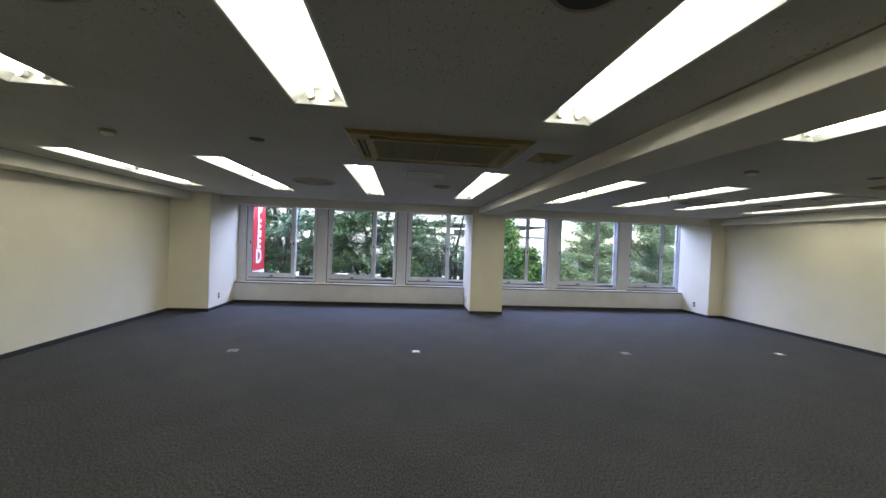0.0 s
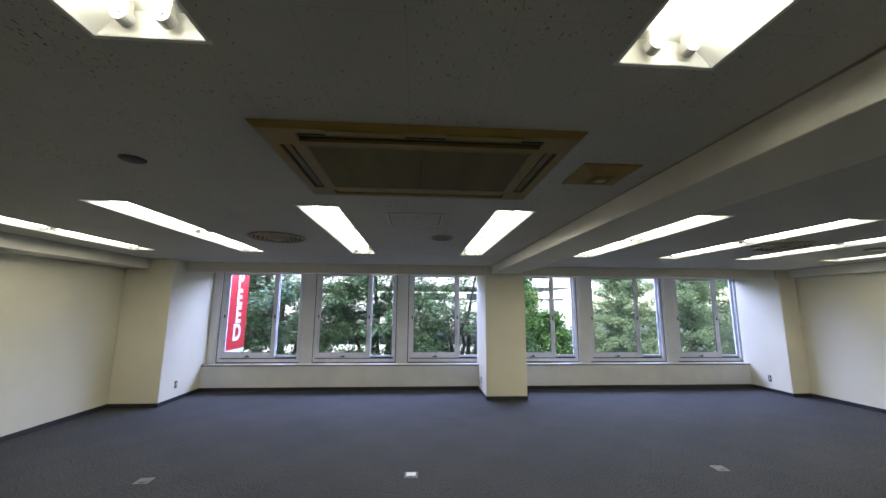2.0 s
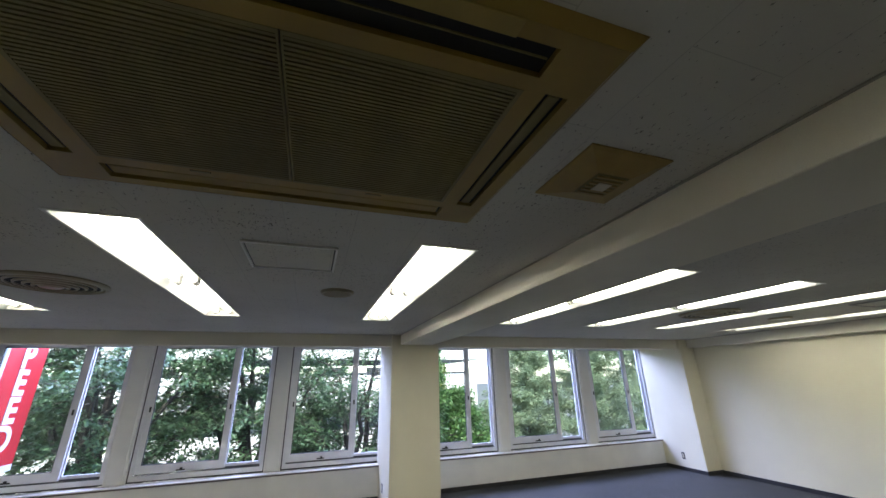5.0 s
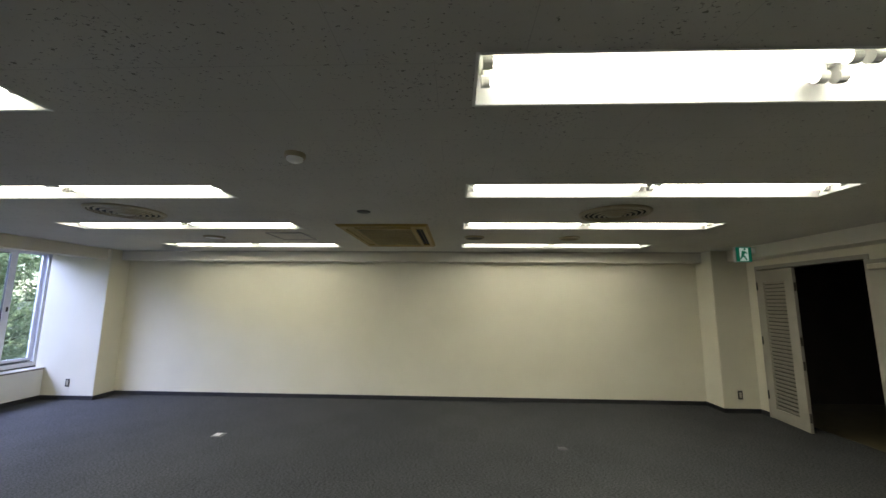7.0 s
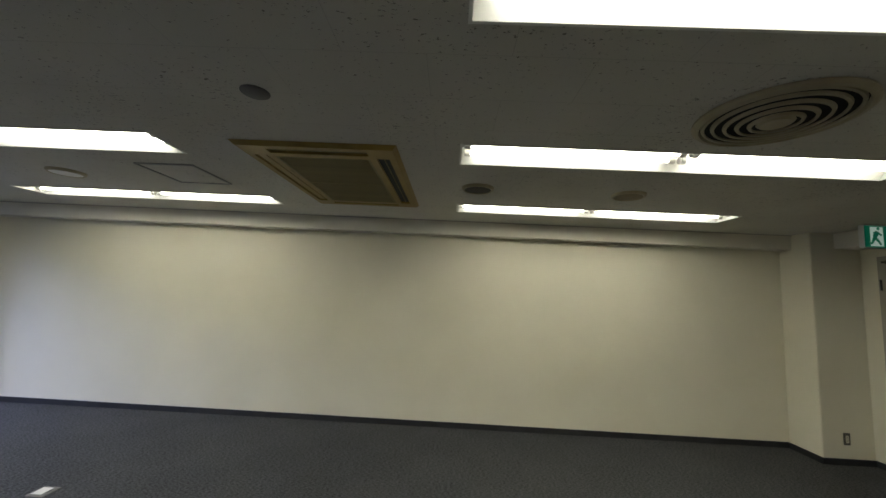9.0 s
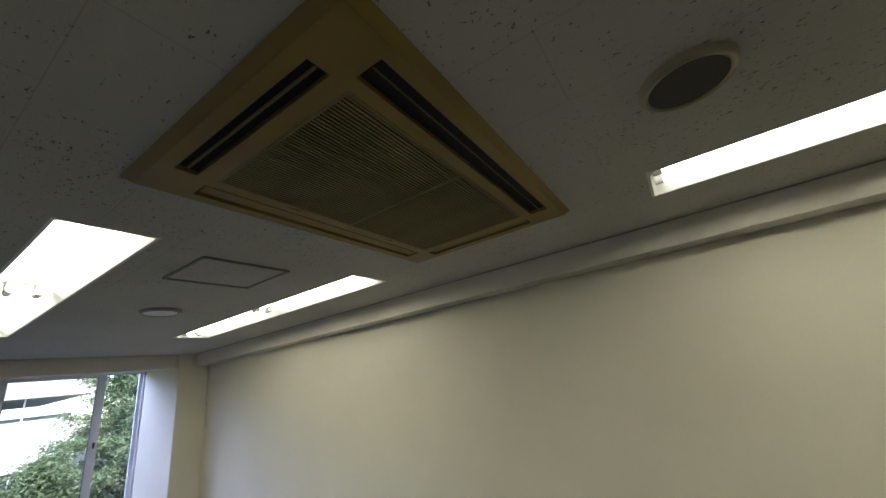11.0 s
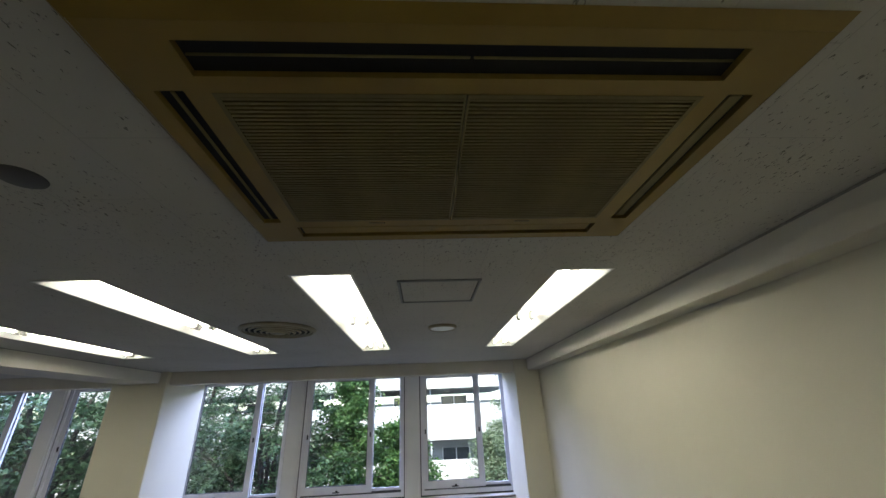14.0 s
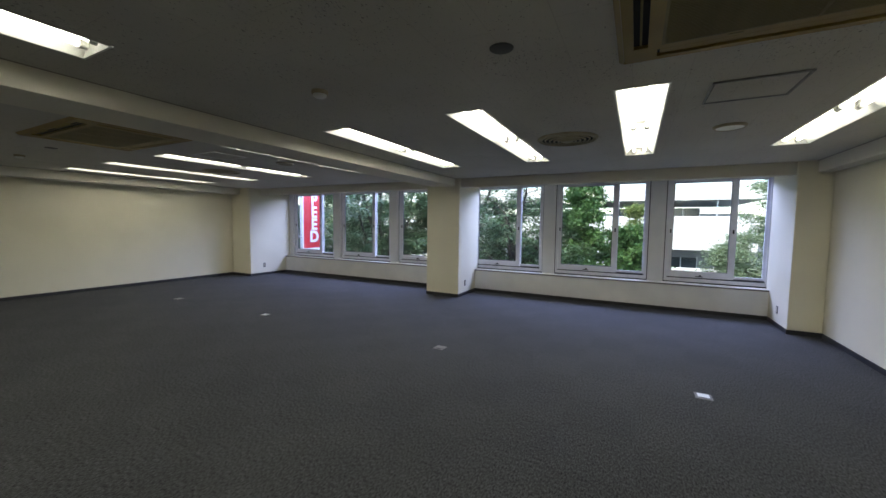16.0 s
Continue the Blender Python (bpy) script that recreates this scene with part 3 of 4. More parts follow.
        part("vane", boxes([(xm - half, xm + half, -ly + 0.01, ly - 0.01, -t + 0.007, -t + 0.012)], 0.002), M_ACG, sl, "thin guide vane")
    # black sheet for the shade behind the intake slats
    part("grille_shade", boxes([(-gx, gx, -gy, gy, -0.009, -0.0065)]), M_VOIDSHADE, ac)
    for h in (0, 1):
        a, b = (-gx, -0.002) if h == 0 else (0.002, gx)
        ea, eb = (0.012, 0.005) if h == 0 else (0.005, 0.012)
        bm = boxes([(a, a + ea, -gy, gy, -t - 0.001, -0.01), (b - eb, b, -gy, gy, -t - 0.001, -0.01),
                    (a + ea, b - eb, -gy, -gy + 0.012, -t - 0.001, -0.01), (a + ea, b - eb, gy - 0.012, gy, -t - 0.001, -0.01)])
        gr = part("grille", bm, M_ACG, ac, "hinged intake grille half")
        n = int((2 * gy - 0.024) / 0.0128)
        me = finish("slat", boxes([(a + ea, b - eb, -0.0038, 0.0038, -t, -0.012)]), M_ACG)
        for k in range(n):
            part("slat", me, None, gr, loc=(0, -gy + 0.018 + k * (2 * gy - 0.036) / (n - 1), 0))
    for x in (-0.28, 0.28):
        part("catch", boxes([(x - 0.03, x + 0.03, gy + 0.008, gy + 0.02, -t - 0.003, -t)], 0.002), M_ACG, ac)
    return ac


air_conditioner((3.29, 5.17, CEIL), 1.48, 1.0, True)
air_conditioner((9.095, 5.085, CEIL), 1.53, 0.99, False)


# ---- other ceiling fittings ----
def round_diffuser(x, y):
    o = thing("air_diffuser", "round grey-beige metal ceiling air diffuser with concentric rings", "air diffuser", (x, y, CEIL), group="round air diffusers")
    o.scale = (0.80, 0.80, 1.25)
    part("rim", lathe([(0.345, -0.001), (0.385, -0.001), (0.385, -0.008), (0.37, -0.016), (0.350, -0.018), (0.345, -0.010), (0.345, -0.001)], 48), M_DIFF, o)
    # black disc paints the shade between the rings
    part("backing", lathe([(0.347, -0.002), (0.0, -0.002)], 40), M_VOIDSHADE, o)
    for r, z in ((0.330, -0.015), (0.282, -0.018), (0.225, -0.023), (0.168, -0.027), (0.113, -0.030)):
        part("ring", lathe([(r - 0.010, z), (r + 0.004, z + 0.001), (r + 0.010, z + 0.009), (r + 0.004, z + 0.011), (r - 0.010, z + 0.006), (r - 0.010, z)], 44), M_DIFF, o)
    part("core", lathe([(0.0, -0.03), (0.07, -0.03), (0.085, -0.022), (0.075, -0.008), (0.0, -0.008)], 32), M_DIFF, o)


for x, y in ((1.68, 7.42), (7.76, 7.36), (7.84, 2.84), (1.74, 3.02)):
    round_diffuser(x, y)


def speaker(x, y, face, label):
    o = thing("ceiling_speaker", label, "speaker", (x, y, CEIL), group="round ceiling speakers")
    part("rim", lathe([(0.105, -0.006), (0.105, -0.020), (0.116, -0.023), (0.127, -0.014), (0.13, 0.0)], 40), M_DIFF, o, smooth=True)
    part("face", lathe([(0.0, -0.021), (0.06, -0.0205), (0.105, -0.018)], 36), face, o, "perforated face", smooth=True)


speaker(9.15, 4.05, M_SPK, "round ceiling speaker with dark mesh and beige rim")
M_SPKB = mat("speaker_tan", (0.20, 0.16, 0.09), 0.6, bump=0.4, bump_scale=500)
speaker(9.17, 2.85, M_SPKB, "round beige ceiling speaker cover")
speaker(3.57, 2.94, M_SPK, "round ceiling speaker with dark mesh and beige rim")
speaker(3.55, 7.26, M_SPKB, "round beige ceiling speaker cover")
speaker(9.16, 7.45, M_WHITE, "round white ceiling cover disc")


def detector(x, y):
    o = thing("smoke_detector", "small white dome smoke detector on the ceiling", "smoke detector", (x, y, CEIL), group="smoke detectors")
    part("base", lathe([(0.058, 0.0), (0.058, -0.020), (0.053, -0.025), (0.046, -0.025)], 32), M_DIFF, o, smooth=True)
    part("dome", lathe([(0.046, -0.025), (0.043, -0.038), (0.030, -0.046), (0.0, -0.048)], 32), M_WHITE, o, smooth=True)


detector(6.44, 5.18)
detector(0.55, 5.18)


def sensor(x, y):
    o = thing("ceiling_sensor", "flat round dark grey ceiling sensor plate", "sensor", (x, y, CEIL), group="flat ceiling sensors")
    part("plate", lathe([(0.0, -0.009), (0.055, -0.008), (0.062, -0.004), (0.063, 0.0)], 32), mat("sensor_grey", (0.10, 0.097, 0.09), 0.6), o, smooth=True)


sensor(1.735, 5.17)
sensor(7.785, 5.13)


def hatch(x0, x1, y0, y1, m):
    o = thing("ceiling_hatch", "square ceiling access hatch with thin aluminium rim", "access hatch", ((x0 + x1) / 2, (y0 + y1) / 2, CEIL), group="ceiling hatches")
    w, d = (x1 - x0) / 2, (y1 - y0) / 2
    r = 0.012
    h, g = 0.012, 0.008
    part("rim", boxes([(-w, w, -d, -d + r, -h, 0), (-w, w, d - r, d, -h, 0), (-w, -w + r, -d + r, d - r, -h, 0), (w - r, w, -d + r, d - r, -h, 0)], 0.002), m, o)
    part("gap", boxes([(-w + r, w - r, -d + r, d - r, -0.0012, 0)]), M_GASKET, o)
    part("board", boxes([(-w + r + g, w - r - g, -d + r + g, d - r - g, -0.006, -0.0012)]), M_CEIL, o)


hatch(3.01, 3.49, 6.20, 6.66, M_WHITE)
hatch(8.84, 9.33, 6.155, 6.605, mat("dull_rim", (0.30, 0.30, 0.29), 0.5, 0.3))


def square_vent(x, y, s):
    o = thing("ceiling_fan_cover", "yellowed square ceiling exhaust vent cover", "vent", (x, y, CEIL))
    h = s / 2
    bm = bmesh.new()
    lv = []
    for half, z in ((h, 0.0), (h, -0.006), (h * 0.93, -0.012), (h * 0.45, -0.034)):
        lv.append([bm.verts.new((sx * half, sy * half, z)) for sx, sy in ((-1, -1), (1, -1), (1, 1), (-1, 1))])
    for a, b in zip(lv, lv[1:]):
        for k in range(4):
            bm.faces.new((a[k], a[(k + 1) % 4], b[(k + 1) % 4], b[k]))
    bm.faces.new(lv[-1])
    part("cover", bm, M_VENT, o)
    q = h * 0.40
    g = part("grille", boxes([(-q, q, -q, q, -0.0365, -0.034)]), M_ACG, o, "dusty centre grille")
    for k in range(6):
        part("slat", boxes([(-q + 0.008, q - 0.008, -q + 0.012 + k * (2 * q - 0.024) / 5 - 0.004, -q + 0.012 + k * (2 * q - 0.024) / 5 + 0.004, -0.041, -0.0365)]), M_VENT, g)
    part("centre_plate", boxes([(-0.028, 0.028, -0.025, 0.025, -0.044, -0.041)], 0.002), M_BEIGE, o, "pale centre plate")


square_vent(4.34, 5.18, 0.33)


# ---- wall and floor outlets ----
M_BRONZE = mat("dark_bronze_plate", (0.09, 0.08, 0.065), 0.4, 0.4)


def wall_outlet(x, y, z, turn, label):
    o = thing("wall_outlet", label, "outlet", pose(x, y, z, 0, 0, turn), group="wall outlets")
    part("plate", boxes([(-0.035, 0.035, -0.006, 0, -0.06, 0.06)], 0.003), M_BRONZE, o)
    part("insert", boxes([(-0.016, 0.016, -0.009, -0.006, -0.036, 0.036)], 0.002), M_BEIGE, o)
    for z1 in (-0.017, 0.017):
        part("socket", boxes([(-0.007, -0.004, -0.0098, -0.009, z1 - 0.005, z1 + 0.005), (0.004, 0.007, -0.0098, -0.009, z1 - 0.005, z1 + 0.005)]), M_BLACK, o)


METAL = "dark metal wall outlet plate with pale socket low on a column"
wall_outlet(-0.86, 10.14, 0.27, 90, METAL)
wall_outlet(10.38, 10.44, 0.255, -90, METAL)
wall_outlet(5.28, 10.325, 0.25, 90, METAL)
wall_outlet(4.54, 10.50, 0.25, -90, METAL)
wall_outlet(10.36, 0.085, 0.255, -90, METAL)


def floor_outlet(x, y, turn, lid):
    o = thing("floor_outlet", "small square metal floor outlet cover flush in the carpet", "floor outlet", pose(x, y, 0.0, 0, 0, turn), group="floor outlets")
    part("plate", boxes([(-0.065, 0.065, -0.065, 0.065, 0.0, 0.006)], 0.003), M_OUTLET, o)
    part("lid", boxes([(-0.045, 0.045, -0.03, 0.045, 0.006, 0.009)], 0.002), lid, o)
    part("lip", boxes([(-0.02, 0.02, -0.045, -0.034, 0.006, 0.008)]), M_BLACK, o)


for x, y, r in ((0.77, 7.08, 4), (3.25, 7.08, 0), (6.42, 7.07, -3), (9.03, 7.08, 0)):
    floor_outlet(x, y, r, M_WHITE if x in (3.25, 9.03) else M_OUTLET)
o = thing("floor_outlet", "dark floor outlet cap flush in the carpet", "floor outlet", (8.85, 3.11, 0), group="floor outlets")
part("plate", lathe([(0.0, 0.007), (0.04, 0.007), (0.052, 0.003), (0.052, 0.0)], 24), M_GASKET, o, smooth=True)


# ---- doorway, doors, exit sign ----
bm = boxes([(DX0 - 0.05, DX0, YS - 0.2, YS + 0.012, 0, DH + 0.05), (DX1, DX1 + 0.04, YS - 0.2, YS + 0.012, 0, DH + 0.05), (DX0, DX1, YS - 0.2, YS + 0.012, DH, DH + 0.05)])
tagged(part("door_frame", bm, M_DOOR), "beige painted steel door frame", "door frame", kind="structure")
LEAFW = 0.65
d1 = thing("door_1", "narrow beige steel door leaf with louvre slats, closed", "door", pose(DX1 - 0.005, YS + 0.005, 0.01, 0, 0, 180 - 6), kind="structure")
bm = boxes([(0, 0.11, -0.018, 0.018, 0, 2.06), (LEAFW - 0.14, LEAFW, -0.018, 0.018, 0, 2.06), (0.11, LEAFW - 0.14, -0.018, 0.018, 0, 0.14), (0.11, LEAFW - 0.14, -0.018, 0.018, 1.90, 2.06)])
part("leaf", bm, M_DOOR, d1)
part("louvre_backing", boxes([(0.11, LEAFW - 0.14, 0.010, 0.014, 0.14, 1.90)]), M_BRONZE, d1)
me = bmesh.new()
box(me, 0.11, LEAFW - 0.14, -0.003, 0.003, -0.021, 0.021)
me = finish("slat", me, M_DOOR)
for k in range(34):
    part("slat", me, None, d1, loc=pose(0, -0.002 - 0.004, 0.172 + k * 0.0517, 32, 0, 0))
part("edge_strip", boxes([(LEAFW, LEAFW + 0.012, -0.02, 0.02, 0, 2.06)]), M_DOOR, d1)
for z in (0.12, 0.75, 1.05, 1.75):
    part("flush_bolt", boxes([(LEAFW + 0.012, LEAFW + 0.016, -0.012, 0.012, z, z + 0.11)]), M_BRONZE, d1, "dark bolt plate on the leaf edge")
for z in (0.25, 1.0, 1.78):
    bm = rod(bmesh.new(), (-0.006, -0.024, z), (-0.006, -0.024, z + 0.11), 0.009, 10)
    part("hinge", bm, M_BLACK, d1)
d2 = thing("door_2", "wide beige steel door leaf standing open against the wall", "door", pose(DX0 - 0.055, YS + 0.05, 0.01, 0, 0, 174), kind="structure")
part("leaf", boxes([(0, 0.80, -0.018, 0.018, 0, 2.06)], 0.003), M_DOOR, d2)
part("door_closer", boxes([(0.08, 0.32, -0.075, -0.018, 1.95, 2.01)], 0.008), M_BEIGE, d2, "pale metal door closer")
bm = rod(rod(bmesh.new(), (0.72, -0.018, 1.0), (0.72, -0.06, 1.0), 0.010), (0.72, -0.056, 1.0), (0.60, -0.056, 1.0), 0.009)
part("lever_handle", bm, M_STEEL, d2)

ex = thing("exit_sign", "green and white lit running-figure exit sign box under the ceiling", "exit sign", (9.80, 0.0, 0), kind="")
part("housing", boxes([(0.0, 0.05, 0.135, 0.36, 2.165, 2.385)], 0.005), M_WHITE, ex)
face = part("face", boxes([(-0.004, 0.0, 0.142, 0.353, 2.172, 2.378)]), M_GREENLIT, ex, "green sign face")
part("field", boxes([(-0.0065, -0.004, 0.188, 0.305, 2.184, 2.366)]), M_SIGNLIT, ex, "white lit panel")
bm = bmesh.new()
F = lambda y, z: (-0.009, 0.345 - y, 2.172 + z)
for a, b, r in (((0.105, 0.15), (0.075, 0.095), 0.016), ((0.075, 0.095), (0.11, 0.06), 0.010), ((0.11, 0.06), (0.13, 0.025), 0.008), ((0.075, 0.095), (0.055, 0.05), 0.010),
                ((0.055, 0.05), (0.04, 0.03), 0.008), ((0.10, 0.145), (0.065, 0.135), 0.007), ((0.10, 0.145), (0.14, 0.115), 0.007)):
    rod(bm, F(*a), F(*b), r * 1.3, 8)
bmesh.ops.create_uvsphere(bm, u_segments=10, v_segments=6, radius=0.015, matrix=Matrix.Translation(F(0.112, 0.178)))
for v in bm.verts:
    v.co.x = -0.0075 + (v.co.x + 0.009) * 0.05
part("figure", bm, M_GREENLIT, ex, "green running figure symbol")
part("bracket", boxes([(0.006, 0.045, 0.08, 0.135, 2.29, 2.37)]), M_WHITE, ex)


# ---- outside ----
GZ = -6.5
bm = bmesh.new()
bmesh.ops.create_grid(bm, x_segments=1, y_segments=1, size=900, matrix=Matrix.Translation((0, 0, GZ)))
tagged(part("ground", bm, M_GROUND), "grey asphalt street level far below", "ground", kind="structure")
tagged(part("facade_below", boxes([(XW - 0.2, XE + 0.2, YS - 0.2, 11.35, GZ, -0.25)]), M_CONCG), "grey facade of the office building below the floor", "facade", kind="structure")


# projecting sign with upright lettering
sg = thing("projecting_sign", "red vertical projecting sign with white capital letters", "sign", (-0.71, 11.42, 0.68))
SW, SH = 0.84, 2.1
part("panel", boxes([(-0.10, 0.0, 0, SW, 0, SH)], 0.004), M_RED, sg)
for z in (0.35, 1.65):
    part("bracket", boxes([(-0.075, -0.025, -0.28, -0.05, z, z + 0.05)]), M_STEEL, sg, "steel wall bracket")
part("lower_band", boxes([(-0.10, 0.001, 0, SW, -0.09, 0.0)], 0.002), M_SIGNW, sg, "white lower band")
part("edge_band", boxes([(-0.102, 0.003, -0.05, 0.0, -0.09, SH)], 0.002), M_SIGNW, sg, "white edge strip")
for k, ch in enumerate("DEEP"):
    cu = bpy.data.curves.new("letter", "FONT")
    cu.body, cu.size, cu.extrude, cu.align_x, cu.offset = ch, 0.49, 0.004, "CENTER", 0.018
    tmp = bpy.data.objects.new("letter_tmp", cu)
    scene.collection.objects.link(tmp)
    dg = bpy.context.evaluated_depsgraph_get()
    me = bpy.data.meshes.new_from_object(tmp.evaluated_get(dg))
    bpy.data.objects.remove(tmp)
    me.materials.clear()
    me.materials.append(M_SIGNW)
    part("letter", me, None, sg, "white capital letter %s" % ch, loc=Matrix.Translation((0.006, SW / 2, 0.20 + k * 0.385)) @ pose(0, 0, 0, 90, 0, 90))


def building(x0, x1, y, zb, pitch, storeys):
    """Long white balcony block: slabs, solid parapets, recessed dark fronts with windows."""
    b = thing("apartment_building", "long white building with horizontal balcony bands", "building", (x0, y, GZ))
    W = x1 - x0
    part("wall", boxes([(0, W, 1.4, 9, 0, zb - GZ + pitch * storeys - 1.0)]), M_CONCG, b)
    for k in range(storeys):
        z = zb - GZ + k * pitch
        part("parapet", boxes([(0, W, 0, 0.18, z - 0.1, z + 1.95)], 0.01), M_CONC, b)
        part("balcony_slab", boxes([(0, W, 0.18, 1.4, z - 0.1, z + 0.1)]), M_CONC, b)
        n = int(W / 3.2)
        for i in range(n):
            xa = 0.6 + i * 3.2
            wn_ = part("window", boxes([(xa, xa + 1.7, 1.33, 1.4, z + 0.2, z + 2.5)]), M_GLASSD, b)
            part("frame", boxes([(xa - 0.05, xa, 1.31, 1.4, z + 0.15, z + 2.55), (xa + 1.7, xa + 1.75, 1.31, 1.4, z + 0.15, z + 2.55), (xa + 0.82, xa + 0.88, 1.31, 1.33, z + 0.2, z + 2.5)]), M_FRAME, wn_)
            part("rail_post", boxes([(xa + 2.4, xa + 2.46, 0.06, 0.12, z + 1.95, z + 2.95)]), M_FRAME, b)
    zt = zb - GZ + storeys * pitch
    part("roof", boxes([(-0.3, W + 0.3, -0.3, 9.3, zt - 0.25, zt + 0.7)], 0.02), M_CONC, b)
    return b


building(-16.0, 14.6, 30.0, -6.1, 3.15, 3)


# ---- trees ----
def limb(verts, faces, a, b, ra, rb, n):
    """Adds an open tapered tube from a to b to the lists."""
    q = (b - a).to_track_quat("Z", "Y")
    k = len(verts)
    for c, r in ((a, ra), (b, rb)):
        verts.extend(c + q @ Vector((r * math.cos(2 * math.pi * i / n), r * math.sin(2 * math.pi * i / n), 0)) for i in range(n))
    faces.extend((k + i, k + (i + 1) % n, k + n + (i + 1) % n, k + n + i) for i in range(n))


def tree(label, x, y, height, radius, base, shape, leaf, count, size, seed, lean=0.0, slim=0.30):
    """Tapered trunk with limbs and twigs; leaves are small folded blades gathered along the twigs."""
    rng = random.Random(seed)
    o = thing("tree", label, "tree", (x, y, GZ), group="street trees")
    wv, wf = [], []
    H = height - GZ
    trunk = [Vector((lean * (s / 8) ** 2 + rng.uniform(-0.08, 0.08), rng.uniform(-0.08, 0.08), H * 0.95 * s / 8)) for s in range(9)]
    for s in range(8):
        limb(wv, wf, trunk[s], trunk[s + 1], 0.15 * (1 - s / 9.5), 0.15 * (1 - (s + 1) / 9.5), 9)
    tips = []
    b0 = base - GZ
    nl = 90
    for i in range(nl):
        f = (i + rng.random()) / nl
        z = b0 + (H - b0) * f
        a = i * 2.39996 + rng.uniform(-0.4, 0.4)
        if shape == "cone":
            r = radius * (1 - f) ** 0.8 * rng.uniform(0.7, 1.05) + 0.15
            rise = 0.25
        else:
            r = radius * math.sqrt(max(0.04, 1 - (2 * f - 0.85) ** 2 * 0.75)) * rng.uniform(0.6, 1.08)
            rise = 0.5
        q = min(8 * z / (H * 0.95), 7.99)
        p0 = trunk[int(q)].lerp(trunk[int(q) + 1], q - int(q))
        d = Vector((math.cos(a), math.sin(a), rise + rng.uniform(-0.2, 0.2))).normalized()
        pts = [p0]
        for s in range(1, 6):
            d = (d + Vector((rng.uniform(-.25, .25), rng.uniform(-.25, .25), rng.uniform(-.22, .16)))).normalized()
            pts.append(pts[-1] + d * r / 5)
        for s in range(5):
            limb(wv, wf, pts[s], pts[s + 1], 0.034 * (1 - s / 6), 0.034 * (1 - (s + 1) / 6), 5)
            for _ in range(4):
                st = pts[s].lerp(pts[s + 1], rng.random())
                e = st + (d + Vector((rng.uniform(-1, 1), rng.uniform(-1, 1), rng.uniform(-.7, .7)))).normalized() * rng.uniform(0.25, 0.65) * (0.5 + r / 4) * (0.7 if shape == "cone" else 1.0)
                limb(wv, wf, st, e, 0.008, 0.003, 3)
                tips.append((st, e))
    me = bpy.data.meshes.new("trunk")
    me.from_pydata(wv, [], wf)
    me.materials.append(M_BARK)
    part("trunk", me, None, o, "dark branching trunk and limbs")
    verts, faces = [], []
    for _ in range(count):
        st, e = tips[rng.randrange(len(tips))]
        c = st.lerp(e, rng.uniform(0.1, 1.1)) + Vector((rng.gauss(0, .12), rng.gauss(0, .12), rng.gauss(0, .09)))
        s = size * rng.uniform(0.6, 1.3)
        u = Vector((rng.gauss(0, 1), rng.gauss(0, 1), rng.gauss(-0.35, 0.5))).normalized()
        v = u.cross(Vector((rng.gauss(0, 1), rng.gauss(0, 1), rng.gauss(0, 1)))).normalized() * s * slim
        n = u.cross(v).normalized() * s * 0.08
        k = len(verts)
        verts += [c, c + u * s * 0.5 + v + n, c + u * s, c + u * s * 0.5 - v + n]
        faces += [(k, k + 1, k + 2), (k, k + 2, k + 3)]
    me = bpy.data.meshes.new("crown")
    me.from_pydata(verts, [], faces)
    me.materials.append(leaf)
    part("crown", me, None, o, "dense crown of small green leaves")
    return o


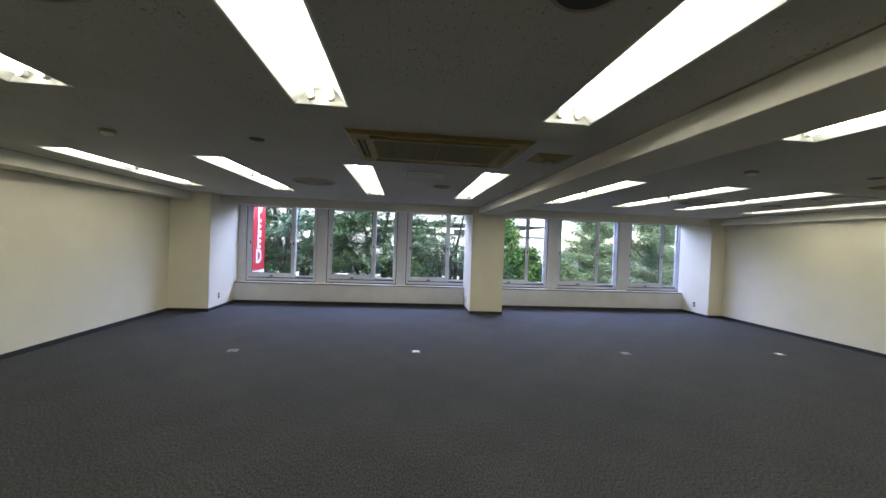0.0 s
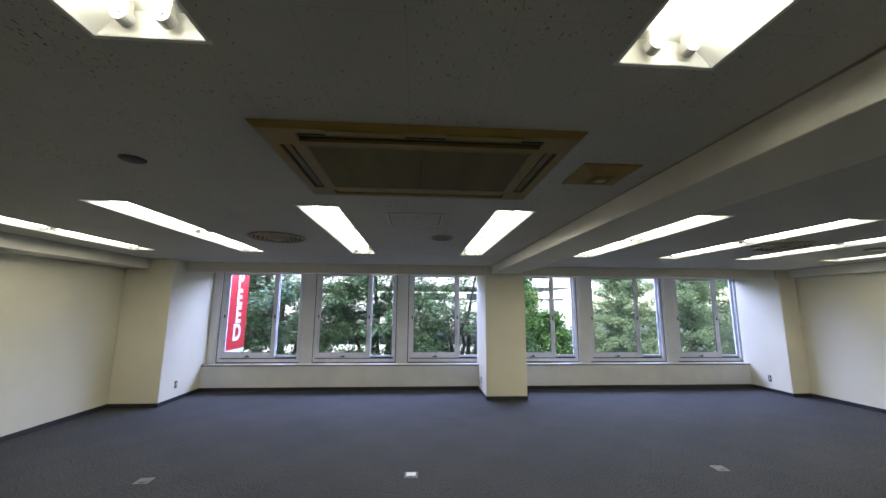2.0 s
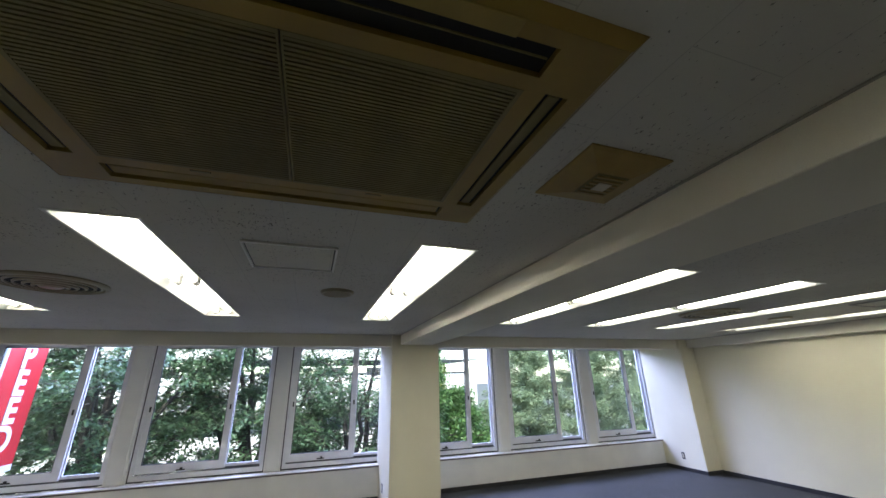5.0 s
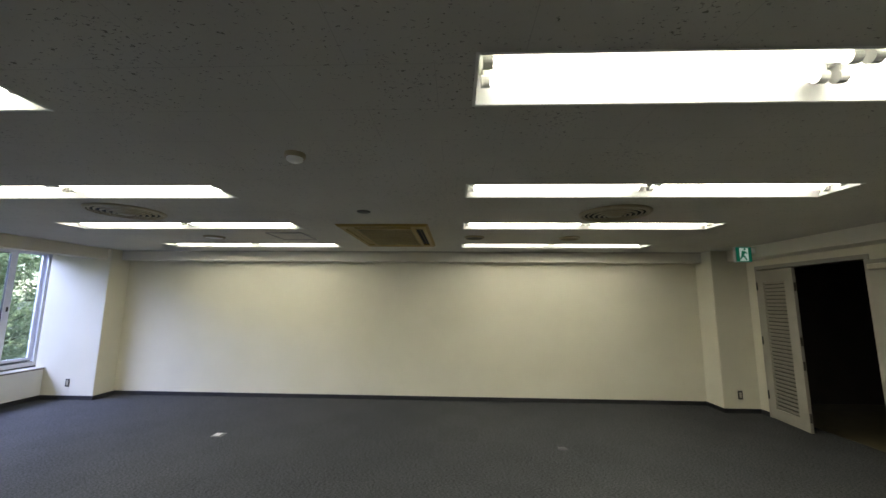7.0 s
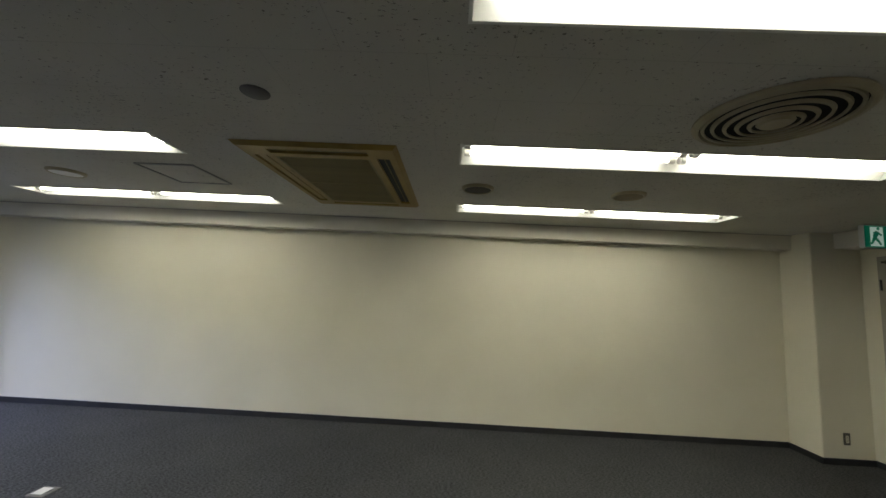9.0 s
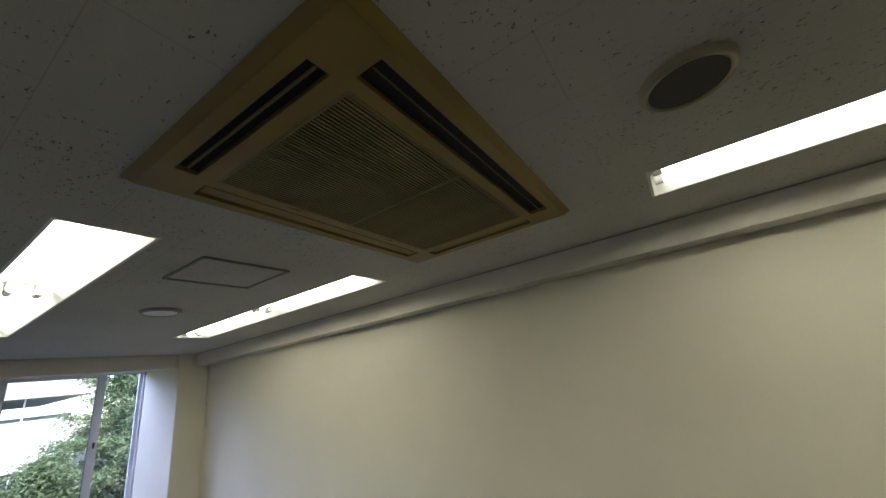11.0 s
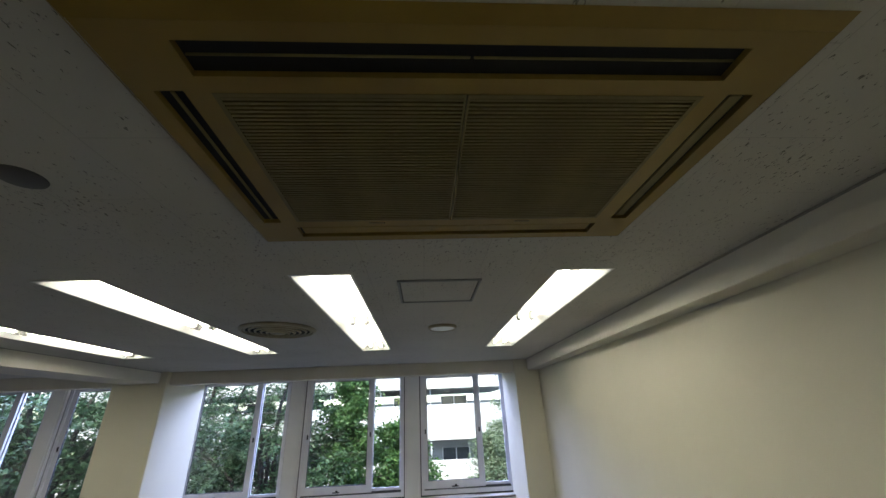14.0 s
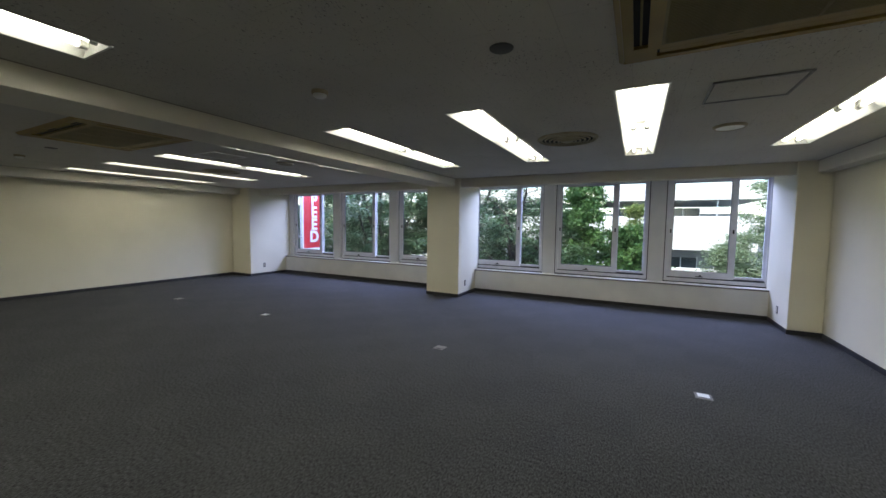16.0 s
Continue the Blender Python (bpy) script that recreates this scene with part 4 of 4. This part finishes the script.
def spreading_tree(label, x, y, height, reach, crotch, leaf, count, size, seed, limbs=11):
    """Vase-shaped tree: a forked trunk, thick arching limbs, and flat leafy sprays with gaps between them."""
    rng = random.Random(seed)
    o = thing("tree", label, "tree", (x, y, GZ), group="street trees")
    wv, wf, sprays = [], [], []
    c0 = crotch - GZ
    root = [Vector((rng.uniform(-0.1, 0.1) * (s > 0), rng.uniform(-0.1, 0.1) * (s > 0), c0 * s / 5)) for s in range(6)]
    for s in range(5):
        limb(wv, wf, root[s], root[s + 1], 0.19 - 0.018 * s, 0.19 - 0.018 * (s + 1), 10)
    rise_all = height - crotch
    for i in range(limbs):
        a = i * 2.39996 + rng.uniform(-0.35, 0.35)
        f = (i + 0.5) / limbs
        out = reach * (1.05 - 0.6 * f) * rng.uniform(0.85, 1.1)
        up = rise_all * (0.35 + 0.65 * f) * rng.uniform(0.9, 1.05)
        p0 = root[4].lerp(root[5], rng.random())
        pts = []
        for s in range(9):
            q = s / 8
            pts.append(p0 + Vector((math.cos(a + 0.3 * q) * out * q, math.sin(a + 0.3 * q) * out * q, up * (1 - (1 - q) ** 1.7)))
                       + Vector((rng.gauss(0, .05), rng.gauss(0, .05), rng.gauss(0, .05))) * (s > 0))
        for s in range(8):
            limb(wv, wf, pts[s], pts[s + 1], 0.10 * (1 - s / 9), 0.10 * (1 - (s + 1) / 9), 7)
        for k in range(20):
            q = rng.uniform(0.18, 1.0) * 7.99
            st = pts[int(q)].lerp(pts[int(q) + 1], q - int(q))
            b = a + rng.uniform(-1.9, 1.9)
            d = Vector((math.cos(b), math.sin(b), rng.uniform(-0.25, 0.9)))
            ln = rng.uniform(0.7, 1.5) * (0.6 + reach / 6)
            tw = [st + d * (ln * e / 4) + Vector((0, 0, -0.16 * (e / 4) ** 2 * ln)) for e in range(5)]
            for e in range(4):
                limb(wv, wf, tw[e], tw[e + 1], 0.016 * (1 - e / 5), 0.016 * (1 - (e + 1) / 5), 4)
            for e in range(7):
                q2 = rng.uniform(0.15, 1.0) * 3.99
                s2 = tw[int(q2)].lerp(tw[int(q2) + 1], q2 - int(q2))
                g = b + rng.choice((-1, 1)) * rng.uniform(0.5, 1.2)
                e2 = s2 + Vector((math.cos(g), math.sin(g), rng.uniform(-0.6, 0.5))) * rng.uniform(0.25, 0.6)
                limb(wv, wf, s2, e2, 0.006, 0.002, 3)
                sprays.append((s2, e2))
    me = bpy.data.meshes.new("trunk")
    me.from_pydata(wv, [], wf)
    me.materials.append(M_BARK)
    part("trunk", me, None, o, "dark forked trunk with arching limbs")
    verts, faces = [], []
    for _ in range(count):
        st, e = sprays[rng.randrange(len(sprays))]
        ax = (e - st).normalized()
        c = st.lerp(e, rng.uniform(0.0, 1.1)) + Vector((rng.gauss(0, .07), rng.gauss(0, .07), rng.gauss(0, .07)))
        sz = size * rng.uniform(0.6, 1.3)
        side = ax.cross(Vector((0, 0, 1))).normalized() * rng.choice((-1, 1))
        u = (ax * 0.7 + side * rng.uniform(0.3, 1.1) + Vector((0, 0, rng.gauss(-0.25, 0.35)))).normalized()
        v = u.cross(Vector((rng.gauss(0, .45), rng.gauss(0, .45), 1))).normalized() * sz * 0.26
        n = u.cross(v).normalized() * sz * 0.08
        k = len(verts)
        verts += [c, c + u * sz * 0.5 + v + n, c + u * sz, c + u * sz * 0.5 - v + n]
        faces += [(k, k + 1, k + 2), (k, k + 2, k + 3)]
    me = bpy.data.meshes.new("crown")
    me.from_pydata(verts, [], faces)
    me.materials.append(leaf)
    part("crown", me, None, o, "layered sprays of small dark leaves")
    return o


BROAD = "broad-leaved street tree with arching dark limbs and layered green sprays"
spreading_tree(BROAD, -4.6, 18.6, 6.0, 3.6, -1.6, M_LEAFD, 24000, 0.13, 1)
spreading_tree(BROAD, -1.3, 16.4, 6.2, 3.5, -1.2, M_LEAFD, 34000, 0.12, 2)
spreading_tree(BROAD, 2.0, 17.6, 6.0, 3.2, -1.4, M_LEAFD, 30000, 0.12, 3)
spreading_tree(BROAD, -9.0, 19.5, 6.0, 3.8, -1.6, M_LEAFD, 22000, 0.15, 8)
spreading_tree(BROAD, 4.9, 15.9, 3.4, 1.9, -2.2, M_LEAFD, 26000, 0.11, 9)
tree("tall conical street tree with dense bright green leaves", 6.80, 16.6, 3.3, 2.3, -5.0, "cone", M_LEAF, 30000, 0.12, 4)
tree("lower conical street tree with bright green leaves", 8.25, 17.2, 1.6, 2.8, -5.0, "cone", M_LEAF, 30000, 0.12, 13)
tree("small street tree with yellowing green leaves", 8.45, 19.8, 2.6, 1.0, -5.0, "cone", M_LEAFY, 8000, 0.11, 5)
BUSHY = "grey-green bushy street tree with fine narrow leaves"
tree(BUSHY, 11.9, 21.5, 0.9, 1.1, -4.5, "round", M_LEAFHAZE, 22000, 0.13, 12, slim=0.18)
tree(BUSHY, 13.9, 22.0, 3.8, 2.2, -4.5, "round", M_LEAFHAZE, 70000, 0.13, 6, slim=0.18)
tree(BUSHY, 17.0, 21.0, 5.2, 2.6, -4.5, "round", M_LEAFHAZE, 75000, 0.13, 7, slim=0.18)
tree(BUSHY, 21.0, 21.5, 5.8, 3.0, -4.5, "round", M_LEAFHAZE, 60000, 0.15, 10, slim=0.18)
tree(BUSHY, 26.0, 22.5, 6.2, 3.4, -4.5, "round", M_LEAFHAZE, 36000, 0.19, 11, slim=0.18)
